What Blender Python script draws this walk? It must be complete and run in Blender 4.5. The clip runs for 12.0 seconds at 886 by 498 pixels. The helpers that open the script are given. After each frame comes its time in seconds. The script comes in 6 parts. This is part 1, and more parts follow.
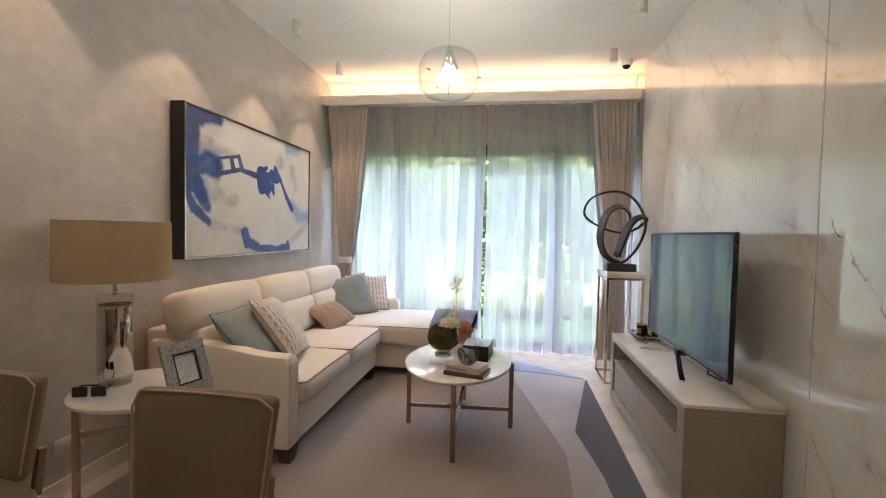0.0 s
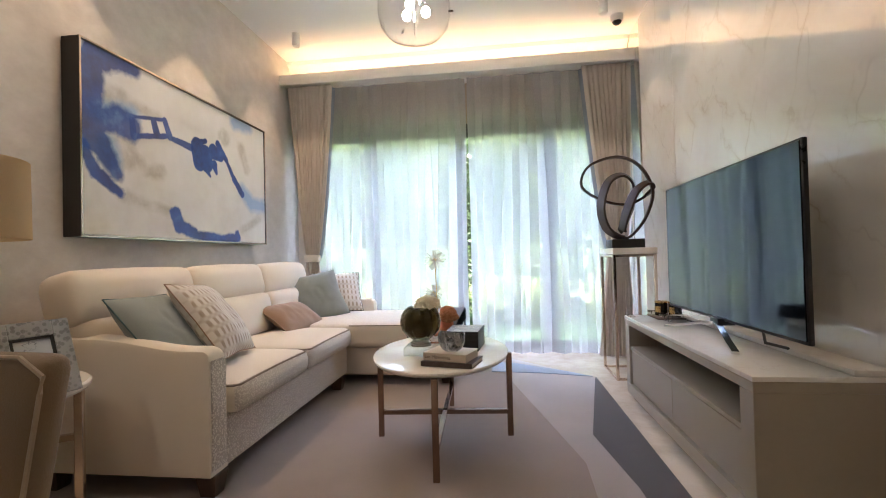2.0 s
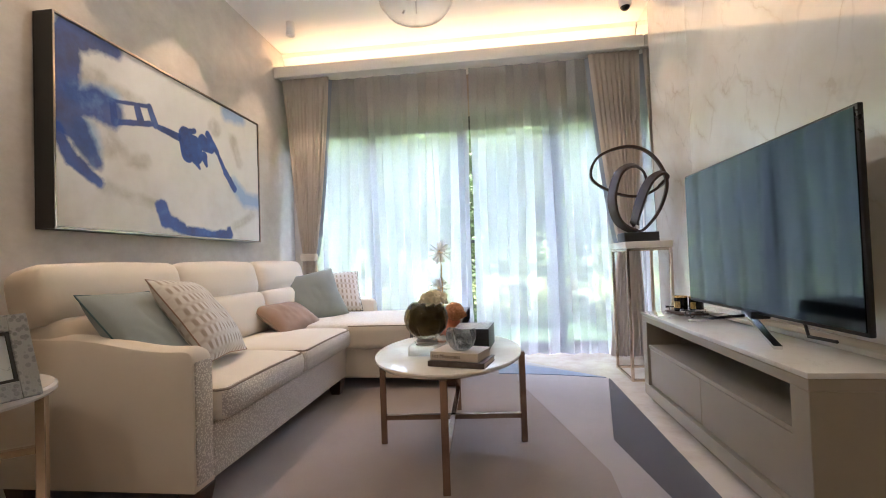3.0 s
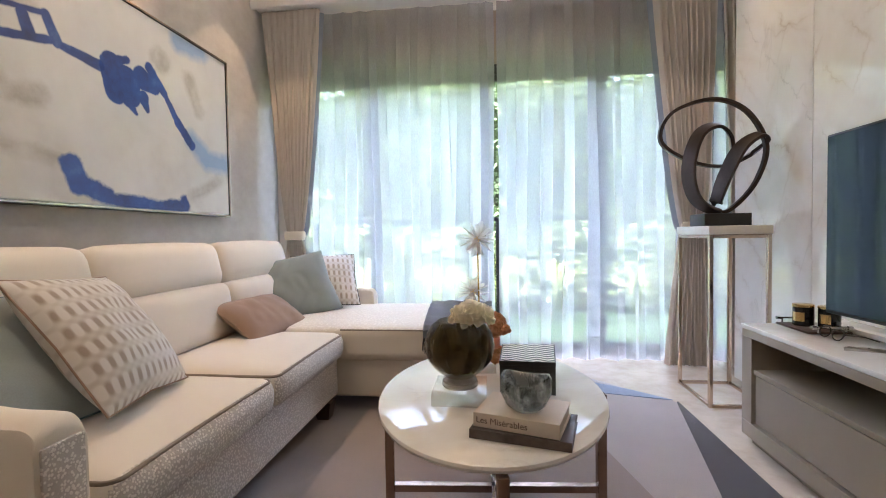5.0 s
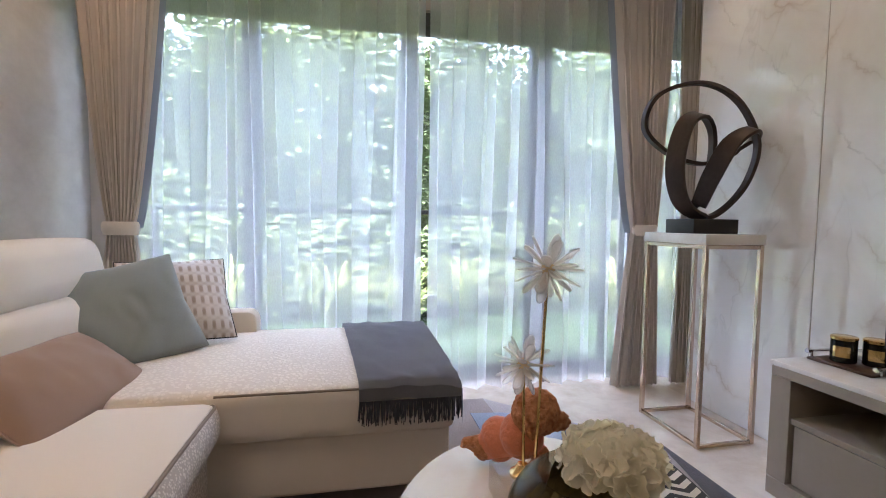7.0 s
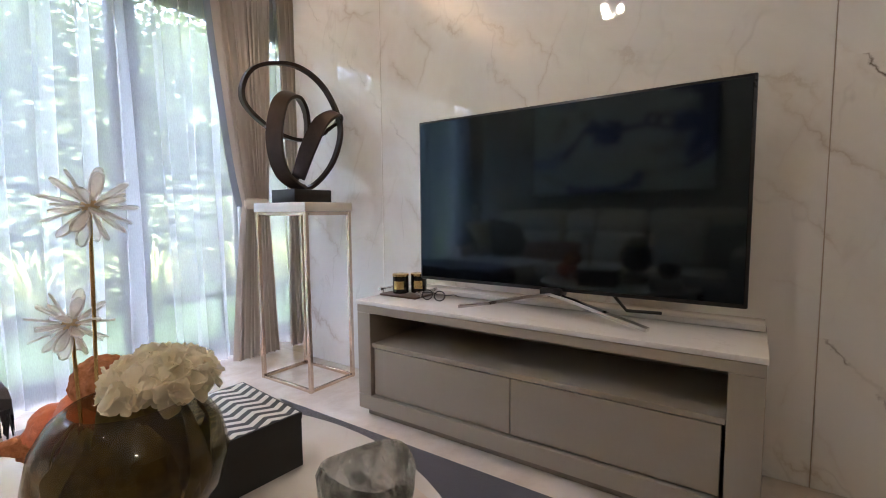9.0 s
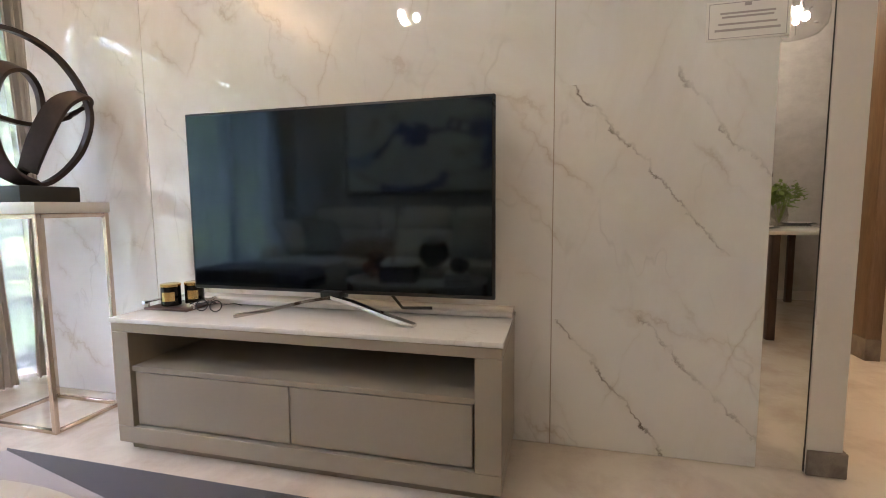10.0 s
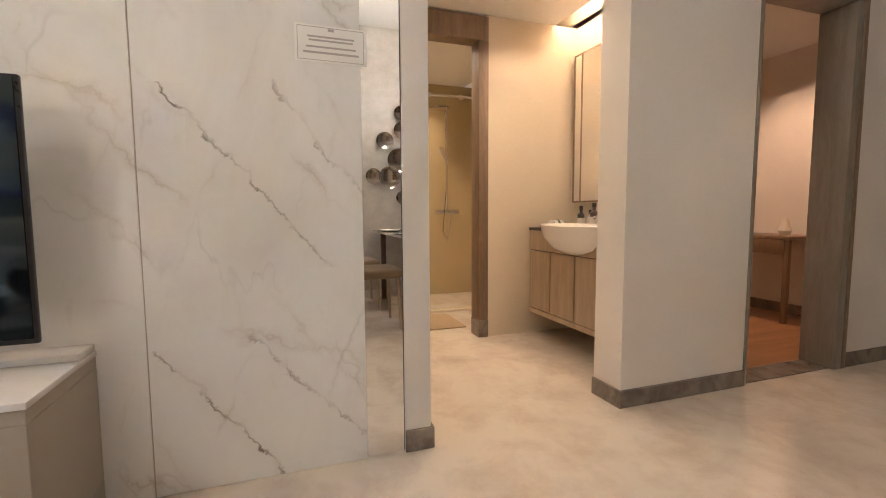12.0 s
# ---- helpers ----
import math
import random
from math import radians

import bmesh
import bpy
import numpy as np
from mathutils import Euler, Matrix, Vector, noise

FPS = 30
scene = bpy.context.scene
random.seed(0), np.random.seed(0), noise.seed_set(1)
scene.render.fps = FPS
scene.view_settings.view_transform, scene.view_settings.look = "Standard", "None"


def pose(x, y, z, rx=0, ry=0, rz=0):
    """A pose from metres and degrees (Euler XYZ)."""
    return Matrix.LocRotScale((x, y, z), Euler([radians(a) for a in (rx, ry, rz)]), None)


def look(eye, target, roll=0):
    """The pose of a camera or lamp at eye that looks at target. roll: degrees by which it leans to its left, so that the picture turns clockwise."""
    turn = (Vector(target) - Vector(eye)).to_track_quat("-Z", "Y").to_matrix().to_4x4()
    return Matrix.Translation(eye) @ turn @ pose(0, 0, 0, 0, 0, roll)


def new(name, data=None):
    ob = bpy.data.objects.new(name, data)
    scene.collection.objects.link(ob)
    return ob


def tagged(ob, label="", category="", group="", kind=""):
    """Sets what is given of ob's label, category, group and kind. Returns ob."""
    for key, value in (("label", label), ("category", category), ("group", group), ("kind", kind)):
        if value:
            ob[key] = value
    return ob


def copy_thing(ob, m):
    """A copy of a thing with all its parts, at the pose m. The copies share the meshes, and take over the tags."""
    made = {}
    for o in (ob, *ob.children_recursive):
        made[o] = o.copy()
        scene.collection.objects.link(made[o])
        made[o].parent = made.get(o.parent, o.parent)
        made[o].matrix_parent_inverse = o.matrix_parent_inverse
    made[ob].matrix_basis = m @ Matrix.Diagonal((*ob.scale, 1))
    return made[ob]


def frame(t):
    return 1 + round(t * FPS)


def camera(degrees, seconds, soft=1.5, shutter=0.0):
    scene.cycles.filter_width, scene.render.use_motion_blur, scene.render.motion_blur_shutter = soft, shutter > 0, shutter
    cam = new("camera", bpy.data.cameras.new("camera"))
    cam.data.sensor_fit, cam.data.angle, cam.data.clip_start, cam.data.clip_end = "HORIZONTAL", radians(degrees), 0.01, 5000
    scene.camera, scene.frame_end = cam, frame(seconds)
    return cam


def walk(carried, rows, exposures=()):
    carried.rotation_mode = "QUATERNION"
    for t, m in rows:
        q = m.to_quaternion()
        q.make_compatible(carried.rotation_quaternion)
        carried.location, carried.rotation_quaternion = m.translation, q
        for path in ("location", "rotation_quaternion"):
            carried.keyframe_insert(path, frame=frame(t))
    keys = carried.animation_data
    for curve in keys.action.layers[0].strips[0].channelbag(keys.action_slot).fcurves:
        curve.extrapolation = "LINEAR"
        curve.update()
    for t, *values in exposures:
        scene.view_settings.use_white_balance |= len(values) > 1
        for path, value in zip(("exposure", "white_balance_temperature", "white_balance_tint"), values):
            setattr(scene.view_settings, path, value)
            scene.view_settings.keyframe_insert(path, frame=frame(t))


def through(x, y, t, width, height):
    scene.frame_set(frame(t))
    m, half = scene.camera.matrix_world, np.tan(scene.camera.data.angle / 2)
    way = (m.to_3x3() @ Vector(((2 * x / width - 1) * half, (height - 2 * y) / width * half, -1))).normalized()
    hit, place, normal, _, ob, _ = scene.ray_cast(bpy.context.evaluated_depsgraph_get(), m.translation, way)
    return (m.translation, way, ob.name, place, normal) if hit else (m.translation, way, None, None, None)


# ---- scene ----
cam = camera(88.9, 12.0, soft=1.0)
# seconds, stops, white balance
EXPOSURES = [(0, 4.85, 5600, 12), (3, 4.95, 5500, 12), (5.5, 4.8, 5400, 13), (6.5, 4.5, 5400, 14), (8.5, 4.45, 5550, 15), (9, 4.75, 5550, 15), (9.5, 4.8, 5650, 14), (10, 5.2, 5700, 13), (10.5, 5.68, 5750, 12), (11.5, 5.7, 6050, 11), (12, 5.72, 5550, 14)]
SPOT, HALL, LED, PENDANT = 1.05, 1.15, 0.9, 0.10     # lamp powers
PATH = [
    (0, (0.353, -0.184, 1.271), (0.056, 1.793, 1.197), 1.2),
    (0.5, (0.312, -0.008, 1.201), (0.07, 1.978, 1.177), 1.0),
    (1, (0.342, 0.161, 1.104), (0.112, 2.147, 1.093), -0.0),
    (1.5, (0.353, 0.288, 1.012), (0.118, 2.274, 1.013), -0.8),
    (2, (0.345, 0.388, 0.936), (0.099, 2.372, 0.968), -1.5),
    (2.5, (0.321, 0.463, 0.893), (0.08, 2.448, 0.94), -2.0),
    (3, (0.282, 0.557, 0.878), (0.045, 2.542, 0.928), -2.0),
    (3.2, (0.27, 0.602, 0.876), (0.034, 2.587, 0.923), -1.9),
    (5, (0.057, 1.301, 0.936), (-0.174, 3.287, 0.874), -0.9),
    (5.5, (-0.034, 1.549, 0.978), (-0.246, 3.535, 0.886), -0.7),
    (6, (-0.184, 1.791, 1.011), (-0.321, 3.784, 0.927), -0.4),
    (6.5, (-0.306, 2.025, 1.012), (-0.235, 4.022, 0.916), -0.3),
    (6.7, (-0.335, 2.101, 1.006), (-0.147, 4.089, 0.901), 0.3),
    (8.5, (-0.323, 2.096, 0.955), (1.095, 3.495, 0.778), -0.7),
    (9, (-0.266, 1.998, 0.907), (1.374, 3.131, 0.744), -0.5),
    (9.5, (-0.211, 1.906, 0.925), (1.599, 2.737, 0.742), -0.7),
    (10, (-0.176, 1.807, 0.933), (1.755, 2.291, 0.742), -0.5),
    (10.5, (-0.147, 1.687, 0.948), (1.839, 1.801, 0.746), -0.5),
    (11, (-0.135, 1.585, 0.94), (1.843, 1.358, 0.747), -0.2),
    (11.5, (-0.123, 1.49, 0.937), (1.801, 0.977, 0.758), -0.2),
    (12, (-0.11, 1.391, 0.951), (1.769, 0.726, 0.783), -0.3),
]
walk(cam, [(t, look(eye, target, roll)) for t, eye, target, roll in PATH], exposures=EXPOSURES)

# ---- world and light ----
world = bpy.data.worlds.new("sky")
scene.world = world
world.use_nodes = True
wn = world.node_tree
sky = wn.nodes.new("ShaderNodeTexSky")
sky.sky_type, sky.sun_disc = "NISHITA", False
sky.sun_elevation, sky.sun_rotation = radians(68), radians(218)
sky.air_density, sky.dust_density, sky.ozone_density = 1.0, 7.0, 0.4
pale = wn.nodes.new("ShaderNodeHueSaturation")      # a thin veil of cloud
pale.inputs["Saturation"].default_value = 0.6
wn.links.new(sky.outputs[0], pale.inputs["Color"])
wn.links.new(pale.outputs[0], wn.nodes["Background"].inputs[0])
wn.nodes["Background"].inputs[1].default_value = 0.15


def lamp(name, kind, energy, colour, m, **settings):
    data = bpy.data.lights.new(name, kind)
    data.energy, data.color = energy, colour
    if kind == "SUN":
        data.angle = settings["angle"]
    if kind == "SPOT":
        data.spot_size, data.spot_blend, data.shadow_soft_size = radians(settings["cone"]), settings["blend"], 0.02
    if kind == "POINT":
        data.shadow_soft_size = settings["radius"]
    if kind == "AREA":
        data.shape, data.size, data.size_y = "RECTANGLE", settings["w"], settings["h"]
    ob = new(name, data)
    ob.matrix_world = m
    return ob


WARM, AMBER = (1.0, 0.65, 0.36), (1.0, 0.60, 0.29)
lamp("sun", "SUN", 0.55, (1.0, 0.96, 0.90), look((-4, -5, 17), (0, 0, 0)), angle=radians(12))

# ---- mesh helpers ----


def thing(name, loc=(0, 0, 0), rz=0, label="", category="", group="", kind=""):
    ob = new(name)
    ob.empty_display_size = 0.05
    ob.matrix_basis = pose(*loc, 0, 0, rz)
    return tagged(ob, label, category, group, kind)


def part(name, bm, material, parent=None, label="", smooth=True, world_space=True):
    """Links a bmesh as one mesh object under a thing or part. world_space: its points are given in the world."""
    if parent is not None and world_space:
        root = parent
        while root.parent is not None:
            root = root.parent
        bm.transform(root.matrix_basis.inverted())
    bmesh.ops.recalc_face_normals(bm, faces=bm.faces)
    me = bpy.data.meshes.new(name)
    bm.to_mesh(me)
    bm.free()
    for m in material if isinstance(material, (list, tuple)) else [material]:
        me.materials.append(m)
    if smooth:
        me.polygons.foreach_set("use_smooth", [True] * len(me.polygons))
        me.set_sharp_from_angle(angle=radians(38))
    ob = new(name, me)
    if parent is not None:
        ob.parent = parent
    return tagged(ob, label)


def B():
    return bmesh.new()


def box(bm, x0, x1, y0, y1, z0, z1, bevel=0.0, seg=2, m=None):
    r = bmesh.ops.create_cube(bm, size=1)
    vs = r["verts"]
    for v in vs:
        v.co = Vector((x0 + (v.co.x + 0.5) * (x1 - x0), y0 + (v.co.y + 0.5) * (y1 - y0), z0 + (v.co.z + 0.5) * (z1 - z0)))
    if bevel:
        es = list({e for v in vs for e in v.link_edges})
        out = bmesh.ops.bevel(bm, geom=es, offset=bevel, segments=seg, affect="EDGES", profile=0.5)
        vs = list({v for f in out["faces"] for v in f.verts} | {v for v in vs if v.is_valid})
    if m is not None:
        bmesh.ops.transform(bm, matrix=m, verts=[v for v in vs if v.is_valid])
    return bm


def roundbox(bm, x0, x1, y0, y1, z0, z1, r, bulge=(0, 0, 0), cuts=7, m=None):
    """A soft box with rounded edges of radius r, its faces swelling by bulge."""
    lo, hi = Vector((x0, y0, z0)), Vector((x1, y1, z1))
    mid, half = (lo + hi) / 2, (hi - lo) / 2

    def steps(a, b):
        inner = [a + r + (b - a - 2 * r) * i / cuts for i in range(cuts + 1)]
        return [a, a + 0.35 * r] + inner + [b - 0.35 * r, b]

    ax = [steps(lo[i], hi[i]) for i in range(3)]
    made = {}

    def vert(p):
        key = tuple(round(c, 5) for c in p)
        if key not in made:
            p = Vector(p)
            q = Vector([min(max(p[i], lo[i] + r), hi[i] - r) for i in range(3)])
            d = p - q
            if d.length > 1e-6:
                p = q + d.normalized() * r
            n = [(p[i] - mid[i]) / half[i] for i in range(3)]
            s = [bulge[i] * n[i] * max(0, 1 - n[(i + 1) % 3] ** 2) * max(0, 1 - n[(i + 2) % 3] ** 2) for i in range(3)]
            p = p + Vector(s)
            made[key] = bm.verts.new(m @ p if m is not None else p)
        return made[key]

    for i in range(3):
        j, k = (i + 1) % 3, (i + 2) % 3
        for side in (lo[i], hi[i]):
            for a in range(len(ax[j]) - 1):
                for b in range(len(ax[k]) - 1):
                    quad = []
                    for da, db in ((0, 0), (1, 0), (1, 1), (0, 1)):
                        p = [0, 0, 0]
                        p[i], p[j], p[k] = side, ax[j][a + da], ax[k][b + db]
                        quad.append(vert(p))
                    bm.faces.new(quad)
    return bm


def rod(bm, p0, p1, r0, r1=None, n=12):
    p0, p1 = Vector(p0), Vector(p1)
    d = p1 - p0
    m = Matrix.Translation((p0 + p1) / 2) @ d.to_track_quat("Z", "Y").to_matrix().to_4x4()
    bmesh.ops.create_cone(bm, cap_ends=True, segments=n, radius1=r0, radius2=r0 if r1 is None else r1, depth=d.length, matrix=m)
    return bm


def lathe(bm, profile, n=32, at=(0, 0, 0), sx=1.0, sy=1.0, m=None):
    """Turns a profile of (radius, height) round the upright axis."""
    rings = []
    for r, z in profile:
        ring = []
        for i in range(n):
            a = 2 * math.pi * i / n
            p = Vector((at[0] + r * sx * math.cos(a), at[1] + r * sy * math.sin(a), at[2] + z))
            ring.append(bm.verts.new(m @ p if m is not None else p))
        rings.append(ring)
    for a, b in zip(rings, rings[1:]):
        for i in range(n):
            bm.faces.new((a[i], a[(i + 1) % n], b[(i + 1) % n], b[i]))
    if profile[0][0] > 1e-4:
        bm.faces.new(rings[0])
    if profile[-1][0] > 1e-4:
        bm.faces.new(rings[-1])
    bmesh.ops.remove_doubles(bm, verts=[v for ring in (rings[0], rings[-1]) for v in ring], dist=1e-5)
    return bm


def sweep(bm, points, w, h=None, n=8, closed=False, up=(0, 0, 1)):
    """A band of width w and thickness h, or a round tube of radius w, along points."""
    pts = [Vector(p) for p in points]
    rings = []
    for i, p in enumerate(pts):
        a = pts[i - 1] if i or closed else p
        b = pts[(i + 1) % len(pts)] if i < len(pts) - 1 or closed else p
        t = (b - a).normalized()
        s = t.cross(Vector(up))
        s = s.normalized() if s.length > 1e-4 else Vector((1, 0, 0))
        u = s.cross(t)
        if h is None:
            offs = [s * w * math.cos(2 * math.pi * k / n) + u * w * math.sin(2 * math.pi * k / n) for k in range(n)]
        else:
            offs = [s * x * w / 2 + u * y * h / 2 for x, y in ((-1, -1), (1, -1), (1, 1), (-1, 1))]
        rings.append([bm.verts.new(p + o) for o in offs])
    k = len(rings[0])
    pairs = list(zip(rings, rings[1:])) + ([(rings[-1], rings[0])] if closed else [])
    for a, b in pairs:
        for i in range(k):
            bm.faces.new((a[i], a[(i + 1) % k], b[(i + 1) % k], b[i]))
    if not closed:
        bm.faces.new(rings[0]), bm.faces.new(rings[-1])
    return bm


def slab(bm, outline, z0, z1):
    """An upright prism over an outline of (x, y)."""
    low = [bm.verts.new((x, y, z0)) for x, y in outline]
    top = [bm.verts.new((x, y, z1)) for x, y in outline]
    bm.faces.new(low), bm.faces.new(top)
    for i in range(len(low)):
        j = (i + 1) % len(low)
        bm.faces.new((low[i], low[j], top[j], top[i]))
    return bm


# ---- materials ----


class Nodes:
    """Short words for building a node tree."""

    def __init__(self, name):
        self.mat = bpy.data.materials.new(name)
        self.mat.use_nodes = True
        self.tree = self.mat.node_tree
        self.bsdf = self.tree.nodes["Principled BSDF"]
        self.out = self.tree.nodes["Material Output"]
        self.co = self.add("ShaderNodeTexCoord").outputs["Object"]

    def add(self, kind, **values):
        node = self.tree.nodes.new(kind)
        for key, value in values.items():
            node.inputs[key.replace("_", " ")].default_value = value
        return node

    def link(self, a, b):
        self.tree.links.new(a, b)

    def math(self, op, a, b=None, c=None, clamp=False):
        node = self.tree.nodes.new("ShaderNodeMath")
        node.operation, node.use_clamp = op, clamp
        for i, v in enumerate((a, b, c)):
            if v is None:
                continue
            if isinstance(v, (int, float)):
                node.inputs[i].default_value = v
            else:
                self.link(v, node.inputs[i])
        return node.outputs[0]

    def noise(self, scale, detail=4.0, rough=0.55, co=None, distort=0.0):
        node = self.add("ShaderNodeTexNoise", Scale=scale, Detail=detail, Roughness=rough, Distortion=distort)
        self.link(co or self.co, node.inputs["Vector"])
        return node.outputs[0]

    def place(self, scale=(1, 1, 1), rot=(0, 0, 0), co=None):
        node = self.add("ShaderNodeMapping")
        node.inputs["Scale"].default_value = scale
        node.inputs["Rotation"].default_value = [radians(a) for a in rot]
        self.link(co or self.co, node.inputs["Vector"])
        return node.outputs[0]

    def ramp(self, value, stops):
        node = self.add("ShaderNodeValToRGB")
        el = node.color_ramp.elements
        for i, (at, colour) in enumerate(stops):
            e = el[i] if i < 2 else el.new(at)
            e.position = at
            e.color = (*colour, 1) if isinstance(colour, tuple) else (colour, colour, colour, 1)
        self.link(value, node.inputs[0])
        return node.outputs[0]

    def mix(self, fac, a, b, blend="MIX"):
        node = self.tree.nodes.new("ShaderNodeMix")
        node.data_type, node.blend_type = "RGBA", blend
        for i, v in ((0, fac), (6, a), (7, b)):
            if isinstance(v, (int, float)):
                node.inputs[i].default_value = v
            elif isinstance(v, tuple):
                node.inputs[i].default_value = (*v, 1)
            else:
                self.link(v, node.inputs[i])
        return node.outputs[2]

    def xyz(self, co=None):
        node = self.add("ShaderNodeSeparateXYZ")
        self.link(co or self.co, node.inputs[0])
        return node.outputs

    def bump(self, height, strength=0.3, distance=0.01):
        node = self.add("ShaderNodeBump", Strength=strength, Distance=distance)
        self.link(height, node.inputs["Height"])
        self.link(node.outputs[0], self.bsdf.inputs["Normal"])

    def set(self, colour=None, rough=None, metal=None, **more):
        for key, v in (("Base Color", colour), ("Roughness", rough), ("Metallic", metal)):
            if v is None:
                continue
            if isinstance(v, tuple):
                self.bsdf.inputs[key].default_value = (*v, 1)
            elif isinstance(v, (int, float)):
                self.bsdf.inputs[key].default_value = v
            else:
                self.link(v, self.bsdf.inputs[key])
        for key, v in more.items():
            self.bsdf.inputs[key.replace("_", " ")].default_value = v
        return self.mat


def shade(c, k):
    return tuple(min(1.0, v * k) for v in c)


def plain(name, colour, rough=0.5, metal=0.0, vary=0.10, scale=3.0, grain=60.0, bump=0.1, depth=0.002, **more):
    """A surface with broad and fine variation of one colour."""
    n = Nodes(name)
    broad = n.noise(scale, 3)
    fine = n.noise(grain, 3)
    both = n.math("ADD", n.math("MULTIPLY", broad, 0.6), n.math("MULTIPLY", fine, 0.4))
    col = n.ramp(both, [(0.3, shade(colour, 1 - vary)), (0.7, shade(colour, 1 + vary))])
    r = n.math("ADD", n.math("MULTIPLY", n.math("SUBTRACT", both, 0.5), 0.25), rough, clamp=True)
    if bump:
        n.bump(fine, bump, depth)
    return n.set(col, r, metal, **more)


def fabric(name, colour, weave=420.0, vary=0.12, bump=0.35, second=None, motif=0.0):
    """Woven cloth; motif: the scale of a raised pattern in it."""
    n = Nodes(name)
    broad = n.noise(2.2, 3)
    thread = n.noise(weave, 2, 0.7)
    col = n.ramp(n.math("ADD", n.math("MULTIPLY", broad, 0.55), n.math("MULTIPLY", thread, 0.45)),
                 [(0.3, shade(colour, 1 - vary)), (0.7, shade(colour, 1 + vary))])
    height = thread
    if motif:
        spots = n.add("ShaderNodeTexVoronoi", Scale=motif)
        n.link(n.co, spots.inputs["Vector"])
        m = n.ramp(spots.outputs["Distance"], [(0.35, 0.0), (0.5, 1.0)])
        col = n.mix(m, col, second or shade(colour, 0.8))
        height = n.math("ADD", n.math("MULTIPLY", thread, 0.4), n.math("MULTIPLY", m, -0.6))
    n.bump(height, bump, 0.003)
    return n.set(col, 0.85, Sheen_Weight=0.25, Specular_IOR_Level=0.2)


def marble(name, base, cloud, vein, slope_veins=(), rough=0.025, scale=1.0, vein_amount=0.28, swirl=0.8, ior=1.45):
    """Polished marble: clouds, fine broken veins, and long slanting veins at given offsets."""
    n = Nodes(name)
    wob = n.noise(2.4 * scale, 6, 0.6)
    wob2 = n.noise(9 * scale, 5, 0.65)
    clouds = n.noise(1.3 * scale, 6, 0.62, n.place((1, 1, 0.8), (40, 0, 0)), swirl)
    col = n.mix(n.ramp(clouds, [(0.42, 0.0), (0.72, 1.0)]), base, cloud)
    for size, width, amount in ((1.7, 0.012, 0.5),):
        line = n.math("ABSOLUTE", n.math("SUBTRACT", n.noise(size * scale, 4, 0.55, n.place((1, 1.5, 0.7), (38, 0, 12)), 0.4), 0.5))
        mask = n.ramp(line, [(0.0, 1.0), (width, 0.0)])
        breaks = n.ramp(n.noise(3.1 * scale, 3), [(0.46, 0.0), (0.62, 1.0)])
        col = n.mix(n.math("MULTIPLY", n.math("MULTIPLY", mask, breaks), amount * vein_amount), col, vein)
    if slope_veins:
        out = n.xyz()
        s = n.math("ADD", n.math("SUBTRACT", out[2], n.math("MULTIPLY", out[1], 1.2)),
                   n.math("ADD", n.math("MULTIPLY", n.math("SUBTRACT", wob, 0.5), 0.22), n.math("MULTIPLY", n.math("SUBTRACT", wob2, 0.5), 0.17)))
        for offset, low, high, strong in slope_veins:
            d = n.math("ABSOLUTE", n.math("SUBTRACT", s, offset))
            thin = n.ramp(d, [(0.0, 1.0), (0.012, 0.0)])
            halo = n.ramp(d, [(0.0, 0.5), (0.09, 0.0)])
            dots = n.ramp(n.noise(9 * scale, 4, 0.6), [(0.45, 0.14), (0.55, 0.62), (0.64, 1.0)])
            here = n.math("MULTIPLY", n.math("GREATER_THAN", out[2], low), n.math("LESS_THAN", out[2], high))
            col = n.mix(n.math("MULTIPLY", n.math("MULTIPLY", halo, here), strong * 0.7), col, cloud)
            col = n.mix(n.math("MULTIPLY", n.math("MULTIPLY", n.math("MULTIPLY", thin, dots), here), strong), col, vein)
    if slope_veins:
        for tilt, period, width, strong in ((0.35, 0.62, 0.011, 0.55), (-2.6, 0.85, 0.010, 0.45), (1.2, 0.31, 0.012, 0.6)):
            q = n.math("ADD", n.math("SUBTRACT", out[2], n.math("MULTIPLY", out[1], tilt)),
                       n.math("ADD", n.math("MULTIPLY", wob, 0.40), n.math("MULTIPLY", wob2, 0.16)))
            d = n.math("ABSOLUTE", n.math("SUBTRACT", n.math("FRACT", n.math("DIVIDE", q, period)), 0.5))
            line = n.ramp(d, [(0.0, 1.0), (width / period, 0.35), (4 * width / period, 0.0)])
            gate = n.ramp(n.noise(2.6 * scale, 3, 0.5, n.place((1, 1, 1), (25 * tilt, 0, 0))), [(0.50, 0.0), (0.66, 1.0)])
            col = n.mix(n.math("MULTIPLY", n.math("MULTIPLY", line, gate), strong), col, (0.46, 0.37, 0.28))
    r = n.math("ADD", n.math("MULTIPLY", wob2, 0.03), rough)
    return n.set(col, r, Specular_IOR_Level=1.0, IOR=ior)


def wood(name, dark, light, rough=0.4, along=(1, 1, 0.12), scale=14):
    n = Nodes(name)
    grain = n.noise(scale, 5, 0.6, n.place(along), 1.2)
    fine = n.noise(scale * 9, 2, 0.6, n.place(along))
    col = n.ramp(n.math("ADD", n.math("MULTIPLY", grain, 0.75), n.math("MULTIPLY", fine, 0.25)), [(0.35, dark), (0.65, light)])
    n.bump(fine, 0.15, 0.001)
    return n.set(col, rough)


